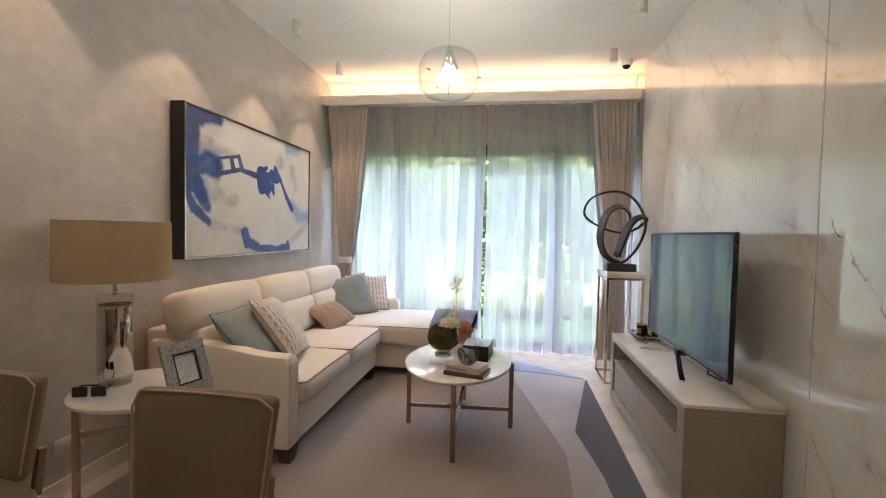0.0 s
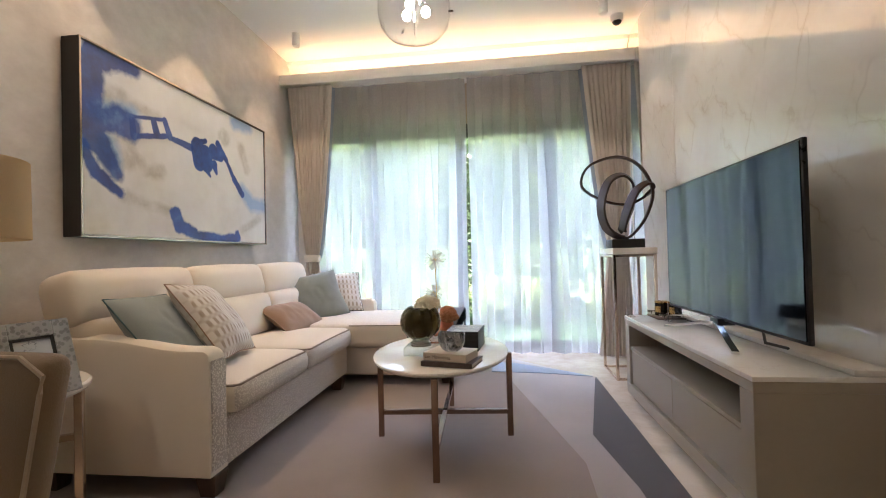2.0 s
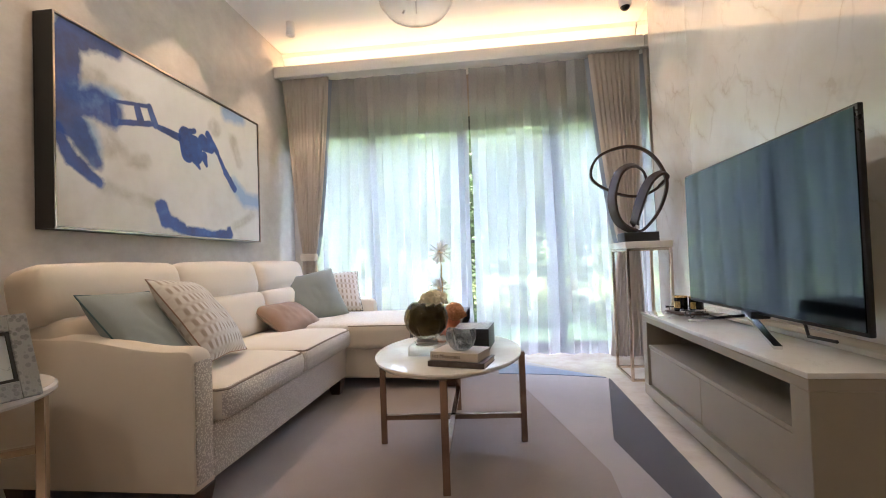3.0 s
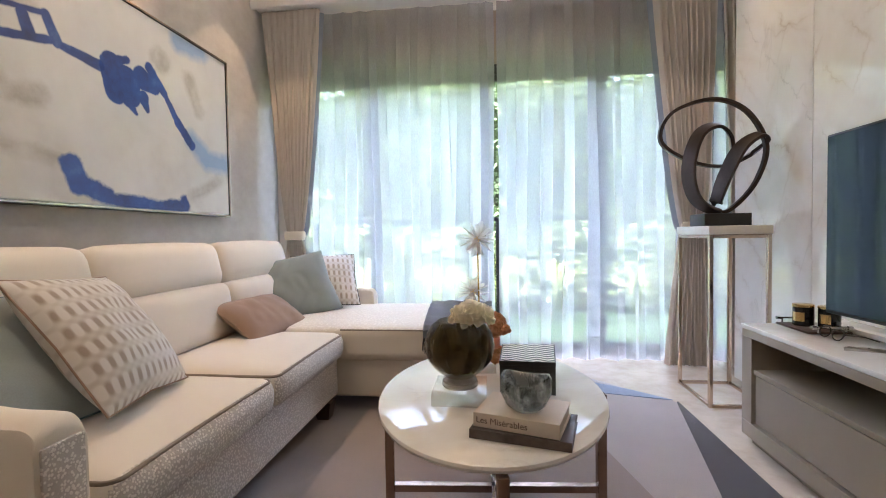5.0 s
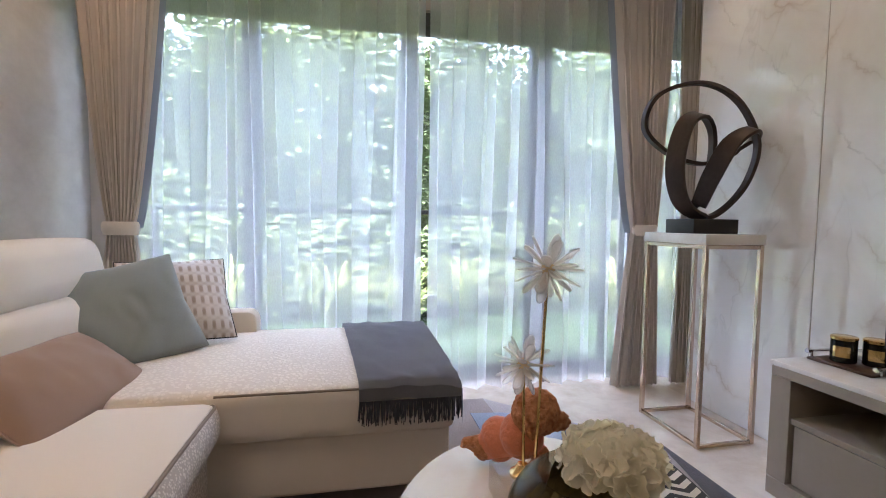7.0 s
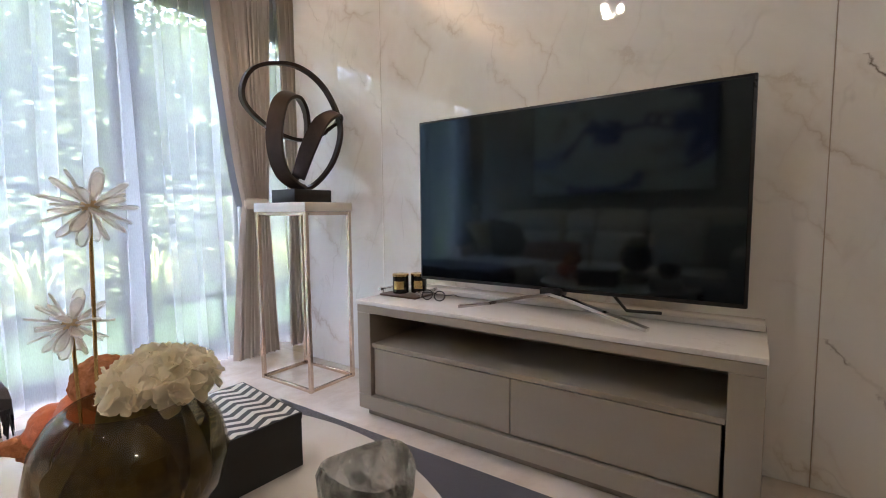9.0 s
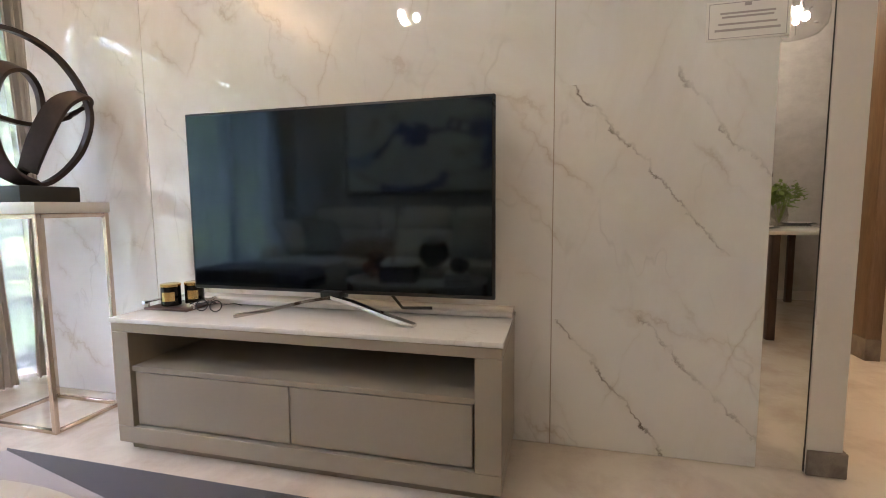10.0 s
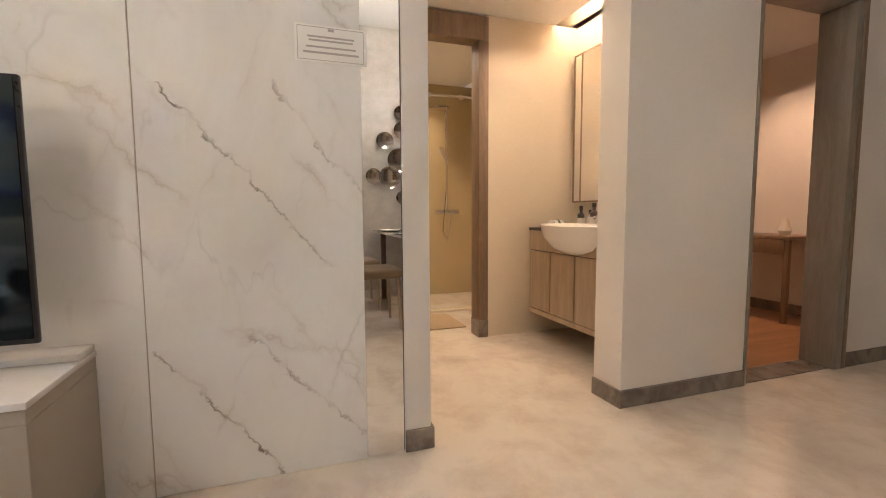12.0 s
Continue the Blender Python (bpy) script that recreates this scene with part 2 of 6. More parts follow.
def glassy(name, tint=(1, 1, 1), clear=0.9):
    """Thin clear glass: mostly see-through, with a mirror gloss at a slant."""
    n = Nodes(name)
    t = n.add("ShaderNodeBsdfTransparent")
    t.inputs[0].default_value = (*shade(tint, clear), 1)
    g = n.add("ShaderNodeBsdfGlossy", Roughness=0.02)
    f = n.add("ShaderNodeLayerWeight", Blend=0.5)
    m = n.add("ShaderNodeMixShader")
    k = n.math("ADD", n.math("MULTIPLY", n.math("POWER", f.outputs["Facing"], 4.0), 0.55), 0.035)
    n.link(k, m.inputs[0]), n.link(t.outputs[0], m.inputs[1]), n.link(g.outputs[0], m.inputs[2])
    n.link(m.outputs[0], n.out.inputs[0])
    return n.mat


def glow(name, colour, strength):
    n = Nodes(name)
    return n.set((0.8, 0.8, 0.8), 0.4, Emission_Color=(*colour, 1), Emission_Strength=strength)


def cloth_through(name, colour, clear, through):
    """Thin cloth: part open weave, part cloth that light shines through."""
    n = Nodes(name)
    thread = n.noise(260, 2, 0.7, n.place((1, 1, 0.2)))
    col = n.ramp(thread, [(0.2, shade(colour, 0.9)), (0.8, colour)])
    d, l, t = n.add("ShaderNodeBsdfDiffuse"), n.add("ShaderNodeBsdfTranslucent"), n.add("ShaderNodeBsdfTransparent")
    n.link(col, d.inputs[0]), n.link(col, l.inputs[0])
    a, b = n.add("ShaderNodeMixShader"), n.add("ShaderNodeMixShader")
    a.inputs[0].default_value = through
    n.link(d.outputs[0], a.inputs[1]), n.link(l.outputs[0], a.inputs[2])
    hole = n.math("ADD", n.math("MULTIPLY", n.math("SUBTRACT", thread, 0.5), 0.25), clear, clamp=True)
    n.link(hole, b.inputs[0]), n.link(a.outputs[0], b.inputs[1]), n.link(t.outputs[0], b.inputs[2])
    n.link(b.outputs[0], n.out.inputs[0])
    return n.mat


def plaster(name, base, sheen, rough):
    """Trowelled decorative plaster with faint silvery patches."""
    n = Nodes(name)
    big = n.noise(1.6, 5, 0.6, n.place((1, 1, 1.6)))
    mid = n.noise(9, 5, 0.65, n.place((1, 1, 1.4)))
    col = n.mix(n.ramp(n.math("ADD", n.math("MULTIPLY", big, 0.5), n.math("MULTIPLY", mid, 0.5)), [(0.35, 0.0), (0.68, 1.0)]), base, sheen)
    r = n.math("ADD", n.math("MULTIPLY", mid, 0.35), rough - 0.15)
    n.bump(mid, 0.10, 0.004)
    return n.set(col, r)


M_paint = plain("white_paint", (0.80, 0.77, 0.72), 0.6, vary=0.025, bump=0.05)
M_ceiling = plain("ceiling_paint", (0.82, 0.80, 0.76), 0.75, vary=0.02, bump=0.03)
M_wall = plaster("plaster_wall", (0.45, 0.41, 0.365), (0.60, 0.565, 0.515), 0.42)
M_column = plain("wall_paint", (0.70, 0.645, 0.58), 0.6, vary=0.03, bump=0.05)
M_marble = marble("white_marble", (0.80, 0.785, 0.75), (0.69, 0.645, 0.58), (0.13, 0.10, 0.075),
                  ((-0.725, 0.75, 1.36, 1.0), (-1.665, 0.0, 0.5, 1.0), (-0.31, 0.98, 1.40, 0.55), (-1.265, 0.08, 0.55, 0.6), (-2.9, 1.0, 2.4, 0.3)), rough=0.006, ior=1.62)
M_floor = marble("beige_marble_floor", (0.69, 0.61, 0.51), (0.54, 0.45, 0.36), (0.78, 0.71, 0.62), rough=0.05, scale=3.6, vein_amount=0.3, swirl=0.25)
M_skirt = marble("grey_stone_skirting", (0.24, 0.20, 0.165), (0.11, 0.09, 0.075), (0.42, 0.37, 0.31), rough=0.2, scale=6)
M_top = marble("white_stone_top", (0.80, 0.77, 0.72), (0.70, 0.64, 0.56), (0.45, 0.36, 0.28), rough=0.012, scale=2.2, vein_amount=0.35)
M_joint = plain("joint_filler", (0.37, 0.31, 0.245), 0.7, vary=0.1)
M_mirror = Nodes("mirror").set((0.88, 0.88, 0.86), 0.01, 1.0)
M_black = plain("black_metal", (0.018, 0.017, 0.016), 0.45, 0.0, vary=0.2)
M_frame = plain("window_aluminium", (0.045, 0.045, 0.045), 0.45, 0.6)
M_gold = plain("champagne_metal", (0.62, 0.50, 0.40), 0.16, 1.0, vary=0.05, bump=0.02)
M_brass = plain("brass", (0.78, 0.55, 0.22), 0.2, 1.0, vary=0.06, bump=0.02)
M_chrome = plain("chrome", (0.72, 0.71, 0.70), 0.06, 1.0, vary=0.03, bump=0.0)
M_pane = glassy("window_glass", (1, 1, 1), 0.97)
M_clear = glassy("clear_glass", (1, 1, 1), 0.985)
M_sheer = cloth_through("sheer_voile", (0.91, 0.91, 0.92), 0.56, 0.85)
M_drape = cloth_through("taupe_drape", (0.62, 0.55, 0.475), 0.0, 0.08)
M_drape_edge = cloth_through("blue_grey_drape_lining", (0.30, 0.33, 0.39), 0.0, 0.1)
M_sofa = fabric("cream_upholstery", (0.75, 0.675, 0.57), 500, 0.05, 0.3)
M_sofa_front = fabric("cream_jacquard", (0.77, 0.71, 0.63), 500, 0.06, 0.5, (0.52, 0.46, 0.40), 135)
M_sofa_top = fabric("cream_damask", (0.78, 0.715, 0.62), 500, 0.05, 0.35, (0.70, 0.63, 0.54), 70)
M_cabinet = plain("greige_lacquer", (0.37, 0.312, 0.235), 0.42, vary=0.03, bump=0.03)
# darker copy of the lacquer: shade of shelf back and plinth put into colour
M_cabinet_shaded = plain("greige_shaded", (0.25, 0.205, 0.15), 0.55, vary=0.03)
M_screen = Nodes("tv_screen").set((0.004, 0.005, 0.007), 0.065, 0.0, Specular_IOR_Level=0.6, Specular_Tint=(0.62, 0.84, 1.0, 1))
M_bezel = plain("tv_bezel", (0.02, 0.02, 0.022), 0.3, 0.3, vary=0.05)
M_dark_wood = wood("dark_wood", (0.035, 0.018, 0.012), (0.10, 0.05, 0.03))
M_bronze = plain("dark_bronze", (0.055, 0.038, 0.030), 0.38, 0.55, vary=0.25, scale=9)
M_rug = fabric("taupe_rug", (0.285, 0.235, 0.21), 240, 0.16, 0.6)
M_rug_light = fabric("lilac_grey_rug", (0.385, 0.345, 0.335), 240, 0.14, 0.6)
M_rug_dark = fabric("charcoal_rug", (0.085, 0.078, 0.085), 240, 0.16, 0.6)
M_rug_blue = fabric("blue_rug", (0.25, 0.30, 0.41), 240, 0.14, 0.6)

# ---- rooms ----
H = 2.90          # living room ceiling
XL, XR = -1.69, 1.56
YW = 4.80         # inner face of the window wall
H2 = 2.345        # hall ceiling


def structure(name, bm, material, label, category, smooth=False):
    return tagged(part(name, bm, material, None, "", smooth), label, category, kind="structure")


structure("floor", box(B(), -1.95, 6.2, -4.6, 5.0, -0.12, 0.0), M_floor, "polished beige marble floor with brown clouding", "floor")
structure("ceiling", box(B(), -1.95, XR + 0.14, -4.6, 4.95, H, H + 0.15), M_ceiling, "plain white painted living room ceiling", "ceiling")
hc = B()
box(hc, XR + 0.14, 6.2, -0.60, 5.0, H2, H2 + 0.04)
box(hc, XR + 0.14, 6.2, -4.6, -0.80, H2, H2 + 0.04)
box(hc, XR + 0.14, 6.2, -0.925, -0.50, H2 + 0.16, H2 + 0.2)
box(hc, XR + 0.14, 6.2, -0.60, -0.58, H2 + 0.04, H2 + 0.16)
structure("ceiling_hall", hc, M_ceiling, "plain white painted hall ceiling", "ceiling")
structure("wall_west", box(B(), XL - 0.2, XL, -4.6, 5.0, 0, H), M_wall, "greige trowelled plaster wall with a soft sheen", "wall")
# unseen back wall, its dark brown added to weaken light bounced from behind
M_south = wood("brown_bounce_cut", (0.06, 0.035, 0.02), (0.11, 0.066, 0.038))
structure("wall_south", box(B(), XL, 6.2, -4.6, -4.4, 0, H), M_south, "unseen closing wall, dark brown to cut bounced light", "wall")

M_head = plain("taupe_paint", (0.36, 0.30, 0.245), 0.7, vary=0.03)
# window wall: head above the opening, and side piers
W0, W1, WT = -1.56, 1.50, 2.24
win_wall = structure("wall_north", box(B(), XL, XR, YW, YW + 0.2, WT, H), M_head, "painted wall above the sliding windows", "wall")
structure("wall_north_pier", box(B(), XL, W0, YW, YW + 0.2, 0, WT), M_column, "narrow painted pier beside the window", "wall")
structure("wall_north_pier", box(B(), W1, XR + 0.14, YW, YW + 0.2, 0, WT), M_column, "narrow painted pier beside the window", "wall")

# television wall: marble slabs, a mirror strip at each end, a painted return
core = structure("wall_east", box(B(), XR + 0.02, XR + 0.14, 0.855, YW, 0, H), M_column, "wall clad in white veined marble slabs", "wall")
for y0, y1 in ((1.112, 1.8175), (1.8208, 3.6482), (3.6514, 4.348)):
    part("marble_slab", box(B(), XR, XR + 0.019, y0, y1, 0.002, H - 0.002, 0.0015, 1), M_marble, core, smooth=False)
for y in (1.81915, 3.6498):
    part("joint", box(B(), XR + 0.003, XR + 0.0195, y - 0.0016, y + 0.0016, 0.002, H - 0.002), M_joint, core, "dark filled joint", smooth=False)
part("edge_return", box(B(), XR, XR + 0.019, 0.855, 0.962, 0.0, H - 0.002, 0.002, 1), M_column, core, "white painted edge", smooth=False)
for y0, y1 in ((0.966, 1.111), (4.349, 4.70)):
    strip = thing("wall_mirror", (XR, (y0 + y1) / 2, 0), 0, "tall narrow mirror strip set flush in the marble wall", "mirror")
    part("mirror_pane", box(B(), XR + 0.004, XR + 0.018, y0, y1, 0.006, H - 0.004), M_mirror, strip, smooth=False)
    part("mirror_edge", box(B(), XR + 0.002, XR + 0.0185, y0 - 0.003, y0 - 0.0005, 0.006, H - 0.004), M_black, strip, smooth=False)

# curtain pelmet with light cove and cornice
pel = B()
box(pel, XL, XR, 4.445, 4.475, 2.60, 2.70, 0.006)
box(pel, XL, XR, 4.475, 4.80, 2.63, 2.66)
structure("pelmet", pel, M_paint, "white curtain pelmet with a hidden warm light strip", "pelmet", True)
cor = B()
prof = [(4.72, 2.66), (4.70, 2.70), (4.70, 2.77), (4.69, 2.78), (4.69, 2.80), (4.675, 2.805), (4.655, 2.845), (4.625, 2.865), (4.62, 2.90), (4.80, 2.90), (4.80, 2.66)]
ends = [[cor.verts.new((x, y, z)) for y, z in prof] for x in (XL, XR)]
cor.faces.new(ends[0]), cor.faces.new(ends[1])
for i in range(len(prof)):
    j = (i + 1) % len(prof)
    cor.faces.new((ends[0][i], ends[0][j], ends[1][j], ends[1][i]))
structure("trim_cornice", cor, M_paint, "stepped white plaster cornice above the light cove", "cornice", True)
strip_light = tagged(new("cove_light_strip"), "warm led strip lying hidden in the pelmet", "light strip")
strip_light.location = (0, 4.535, 2.66)
part("led_strip", box(B(), XL + 0.02, XR - 0.02, 4.53, 4.555, 2.662, 2.672), glow("led_glow", AMBER, LED), strip_light, smooth=False)

# sliding window
win = thing("window_1", (0, YW + 0.06, 0), 0, "wide black-framed sliding glass doors onto the garden", "window", kind="structure")
for name, a in (("window_frame", (W0, W1, YW + 0.03, YW + 0.11, WT - 0.075, WT)), ("window_sill", (W0, W1, YW + 0.03, YW + 0.11, 0.0, 0.03)),
                ("window_frame", (W0, W0 + 0.05, YW + 0.03, YW + 0.11, 0.03, WT - 0.075)), ("window_frame", (W1 - 0.05, W1, YW + 0.03, YW + 0.11, 0.03, WT - 0.075))):
    part(name, box(B(), *a, 0.004), M_frame, win)
for x0, x1 in ((-0.945, -0.855), (-0.06, 0.035), (0.762, 0.895)):
    part("mullion", box(B(), x0, x1, YW + 0.03, YW + 0.10, 0.03, WT - 0.075, 0.004), M_frame, win)
for x0, x1 in ((W0 + 0.05, -0.945), (-0.855, -0.06), (0.035, 0.762), (0.895, W1 - 0.05)):
    pane = part("pane", box(B(), x0, x1, YW + 0.06, YW + 0.066, 0.03, WT - 0.075), M_pane, win, smooth=False)
    pane.visible_shadow = False
    part("sash_rail", box(B(), x0, x1, YW + 0.045, YW + 0.08, WT - 0.125, WT - 0.077, 0.003), M_frame, win)
    part("sash_rail", box(B(), x0, x1, YW + 0.045, YW + 0.08, 0.031, 0.09, 0.003), M_frame, win)
part("door_handle", box(B(), 0.90, 0.925, YW - 0.005, YW + 0.03, 1.52, 1.68, 0.008), M_black, win)

# ---- curtains ----


def drape(bm, x0, x1, y, z0, z1, folds, depth, rows=40, waist=None, seed=0, sway=0.3, tuck=0.35):
    """A hanging cloth with soft folds. waist: (height, x0, x1) to which a tie gathers it."""
    rnd = random.Random(seed)
    cols = folds * 10
    bend = [rnd.uniform(0.55, 1.35) for _ in range(folds + 2)]
    shift = [rnd.uniform(-0.3, 0.3) for _ in range(folds + 2)]
    grid = []
    for r in range(rows + 1):
        v = r / rows
        z = z0 + (z1 - z0) * v
        a, b, squeeze = x0, x1, 1.0
        if waist:
            zw, wa, wb = waist
            if z > zw:
                k = ((z - zw) / (z1 - zw)) ** 0.75
            else:
                k = 0.55 * ((zw - z) / (zw - z0)) ** 0.8
            a, b = wa + (x0 - wa) * k, wb + (x1 - wb) * k
            squeeze = 0.45 + 0.55 * k
        line = []
        for c in range(cols + 1):
            u = c / cols
            f = u * folds
            i = int(f)
            wob = shift[i] * (1 - (f - i)) + shift[i + 1] * (f - i)
            amp = depth * (bend[i] * (1 - (f - i)) + bend[i + 1] * (f - i)) * squeeze
            ph = 2 * math.pi * (f + wob * 0.8 + sway * 0.25 * math.sin(3 * v + i))
            x = a + (b - a) * u + tuck * depth * math.sin(2 * ph) * squeeze
            line.append(bm.verts.new((x, y + amp * math.sin(ph) * (0.75 + 0.25 * (1 - v)) * min(1.0, 0.35 + 5 * (1 - v)), z)))
        grid.append(line)
    for r in range(rows):
        for c in range(cols):
            bm.faces.new((grid[r][c], grid[r][c + 1], grid[r + 1][c + 1], grid[r + 1][c]))
    return bm


for x0, x1, folds, seed in ((-1.54, 0.045, 10, 3), (0.10, 1.55, 9, 5)):
    c = thing("sheer_curtain", ((x0 + x1) / 2, 4.66, 0.015), 0, "floor-length white voile curtain hanging in soft folds, drawn almost shut", "curtain", "sheer curtains")
    part("voile", drape(B(), x0, x1, 4.67, 0.015, 2.63, folds, 0.046, 36, seed=seed, sway=0.5, tuck=0.42), M_sheer, c)
for sign, x0, x1, waist, seed in ((-1, -1.66, -1.22, (0.95, -1.50, -1.39), 7), (1, 1.13, 1.55, (0.97, 1.32, 1.48), 9)):
    c = thing("drape_curtain", ((x0 + x1) / 2, 4.56, 0.012), 0, "taupe pleated drape gathered by a tie-back beside the window", "curtain", "drapes")
    part("cloth", drape(B(), x0, x1, 4.56, 0.012, 2.62, 10, 0.040, 44, waist, seed), M_drape, c)
    inner = x1 if sign < 0 else x0
    wi = waist[2] if sign < 0 else waist[1]
    edge = B()
    for k in range(24):
        z = 0.95 + (2.6 - 0.95) * k / 24
        zz = 0.95 + (2.6 - 0.95) * (k + 1) / 24
        xa, xb = [wi + (inner - wi) * ((q - 0.95) / 1.65) ** 0.75 for q in (z, zz)]
        vs = [edge.verts.new(p) for p in ((xa, 4.575, z), (xa - sign * 0.028, 4.60, z), (xb - sign * 0.028, 4.60, zz), (xb, 4.575, zz))]
        edge.faces.new(vs)
    part("lining_edge", edge, M_drape_edge, c, "blue-grey lining edge")
    band = B()
    cx = (waist[1] + waist[2]) / 2
    lathe(band, [(0.075, -0.035), (0.082, -0.01), (0.082, 0.015), (0.075, 0.03)], 20, (cx, 4.56, waist[0]), 1.0, 0.62)
    part("tie_back", band, M_sofa, c, "cream tie-back")

# ---- garden ----
M_grass = plain("lawn", (0.034, 0.056, 0.022), 0.95, vary=0.35, scale=2, grain=90, Specular_IOR_Level=0.05)
M_leaf = plain("hedge_leaf", (0.11, 0.14, 0.062), 0.8, vary=0.2, scale=1.5, grain=20, Specular_IOR_Level=0.05)
M_blade = plain("striped_grass", (0.27, 0.30, 0.11), 0.8, vary=0.35, scale=12, Specular_IOR_Level=0.05)
M_bark = plain("bark", (0.10, 0.07, 0.045), 0.9, vary=0.3)
structure("ground", box(B(), -400, 400, 5.0, 800, -0.3, -0.06), M_grass, "lawn outside the window", "ground")


def leaves(bm, centre, spread, count, size, rnd):
    for _ in range(count):
        p = Vector([centre[i] + spread[i] * max(-1.6, min(1.6, rnd.gauss(0, 0.55))) for i in range(3)])
        if p.z < 0.0:
            continue
        d = Vector((rnd.uniform(-1, 1), rnd.uniform(-1, 1), rnd.uniform(-0.5, 0.7))).normalized()
        s = d.cross(Vector((rnd.uniform(-1, 1), rnd.uniform(-1, 1), 1))).normalized()
        L, w = size * rnd.uniform(0.7, 1.4), size * rnd.uniform(0.25, 0.4)
        vs = [bm.verts.new(q) for q in (p, p + d * L * 0.5 + s * w, p + d * L, p + d * L * 0.5 - s * w)]
        bm.faces.new(vs)


rnd = random.Random(11)
for k, (x, y, hgt) in enumerate(((-5.4, 10.2, 4.6), (-3.6, 9.4, 3.7), (-1.9, 9.8, 4.4), (-0.3, 9.2, 3.9), (1.2, 9.9, 4.7), (2.9, 9.3, 3.8), (4.6, 10.0, 4.5), (6.3, 9.6, 4.0), (8.2, 10.3, 4.6))):
    hgt *= 0.96
    t = thing("tree", (x, y, -0.06), 0, "leafy green garden tree behind the lawn", "tree", "garden trees")
    tr = B()
    pts = [(x + 0.06 * math.sin(3 * i + k), y, -0.06 + hgt * 0.85 * i / 8) for i in range(9)]
    for i in range(8):
        rod(tr, pts[i], pts[i + 1], 0.09 - 0.009 * i, 0.09 - 0.009 * (i + 1), 8)
    for i in range(7):
        a = rnd.uniform(0, 6.28)
        q = pts[2 + i % 6]
        rod(tr, q, (q[0] + 0.7 * math.cos(a), q[1] + 0.7 * math.sin(a), q[2] + 0.5), 0.03, 0.008, 6)
    part("trunk", tr, M_bark, t)
    cr = B()
    for i in range(24):
        z = 0.15 + (hgt - 0.4) * (i + rnd.random()) / 24
        leaves(cr, (x + rnd.uniform(-0.8, 0.8), y + rnd.uniform(-0.6, 0.3), z), (0.6, 0.5, 0.4), 520, 0.095, rnd)
    part("crown", cr, M_leaf, t, smooth=False)
woods = B()
for k in range(150):
    leaves(woods, (-15 + 0.2 * k + rnd.uniform(-0.4, 0.4), 13.5 + rnd.uniform(-0.8, 2.5), rnd.uniform(0.4, 4.6)), (1.1, 0.8, 1.1), 1100, 0.24, rnd)
for k in range(70):
    leaves(woods, (-15 + 0.43 * k, 11.8 + rnd.uniform(-0.3, 0.3), rnd.uniform(0.2, 1.5)), (0.6, 0.5, 0.6), 520, 0.16, rnd)
hedge = B()
for k in range(84):
    leaves(hedge, (-8.2 + 0.2 * k, 7.15 + rnd.uniform(-0.15, 0.25), 0.10 + 0.85 * ((k * 7) % 12) / 12), (0.34, 0.26, 0.26), 640, 0.085, rnd)
tagged(part("garden_hedge", hedge, M_leaf, None, "", False), "low loose green hedge along the lawn", "hedge", kind="stuff")
tagged(part("far_woods", woods, M_leaf, None, "", False), "dense green shrubs and trees closing the garden", "trees", kind="stuff")
for k in range(12):
    x, y = -4.3 + 0.74 * k + rnd.uniform(-0.12, 0.12), 6.3 + rnd.uniform(-0.15, 0.25)
    t = thing("grass_clump", (x, y, -0.06), 0, "clump of arching yellow-green striped ornamental grass", "plant", "ornamental grasses")
    gb = B()
    for i in range(70):
        a, reach, top = rnd.uniform(0, 6.283), rnd.uniform(0.2, 0.75), rnd.uniform(0.45, 1.0)
        w = rnd.uniform(0.010, 0.020)
        side = Vector((-math.sin(a), math.cos(a), 0)) * w
        prev = None
        for j in range(8):
            u = j / 7
            p = Vector((x + math.cos(a) * reach * u * (0.4 + 0.6 * u), y + math.sin(a) * reach * u * (0.4 + 0.6 * u), -0.06 + top * (2.1 * u - 1.5 * u * u)))
            now = (gb.verts.new(p - side * (1.05 - u)), gb.verts.new(p + side * (1.05 - u)))
            if prev:
                gb.faces.new((prev[0], prev[1], now[1], now[0]))
            prev = now
    part("blades", gb, M_blade, t, smooth=False)
rail = thing("balustrade", (0, 5.35, -0.06), 0, "low glass balustrade with a thin dark top rail", "railing")
part("glass_panel", box(B(), -3.2, 3.2, 5.345, 5.355, -0.02, 1.05), M_pane, rail, smooth=False).visible_shadow = False
part("top_rail", box(B(), -3.2, 3.2, 5.33, 5.37, 1.05, 1.085, 0.005), M_frame, rail)
for x in (-3.2, -1.6, 0.08, 1.6, 3.2):
    part("post", box(B(), x - 0.02, x + 0.02, 5.33, 5.37, -0.06, 1.05, 0.003), M_frame, rail)

# ---- living room: sofa ----
sofa = thing("corner_sofa", (-1.0, 3.2, 0), 0, "cream fabric corner sofa with chaise and patterned front panels", "sofa")
SX = -0.76       # front of the seat bases
base = B()
roundbox(base, -1.58, SX - 0.02, 2.12, 3.60, 0.10, 0.31, 0.02, cuts=4)
part("base", base, M_sofa_front, sofa, "jacquard front panel")
part("chaise_base", roundbox(B(), -1.58, 0.0, 3.61, 4.47, 0.08, 0.29, 0.02, cuts=4), M_sofa, sofa)
M_seam = plain("dark_seam", (0.27, 0.22, 0.17), 0.8)


def split(bm, axis, least):
    """Two meshes of one: the faces that look along an axis, and the rest."""
    bmesh.ops.recalc_face_normals(bm, faces=bm.faces)
    bm.normal_update()
    other = bm.copy()
    bmesh.ops.delete(bm, geom=[f for f in bm.faces if f.normal[axis] < least], context="FACES")
    bmesh.ops.delete(other, geom=[f for f in other.faces if f.normal[axis] >= least], context="FACES")
    return bm, other


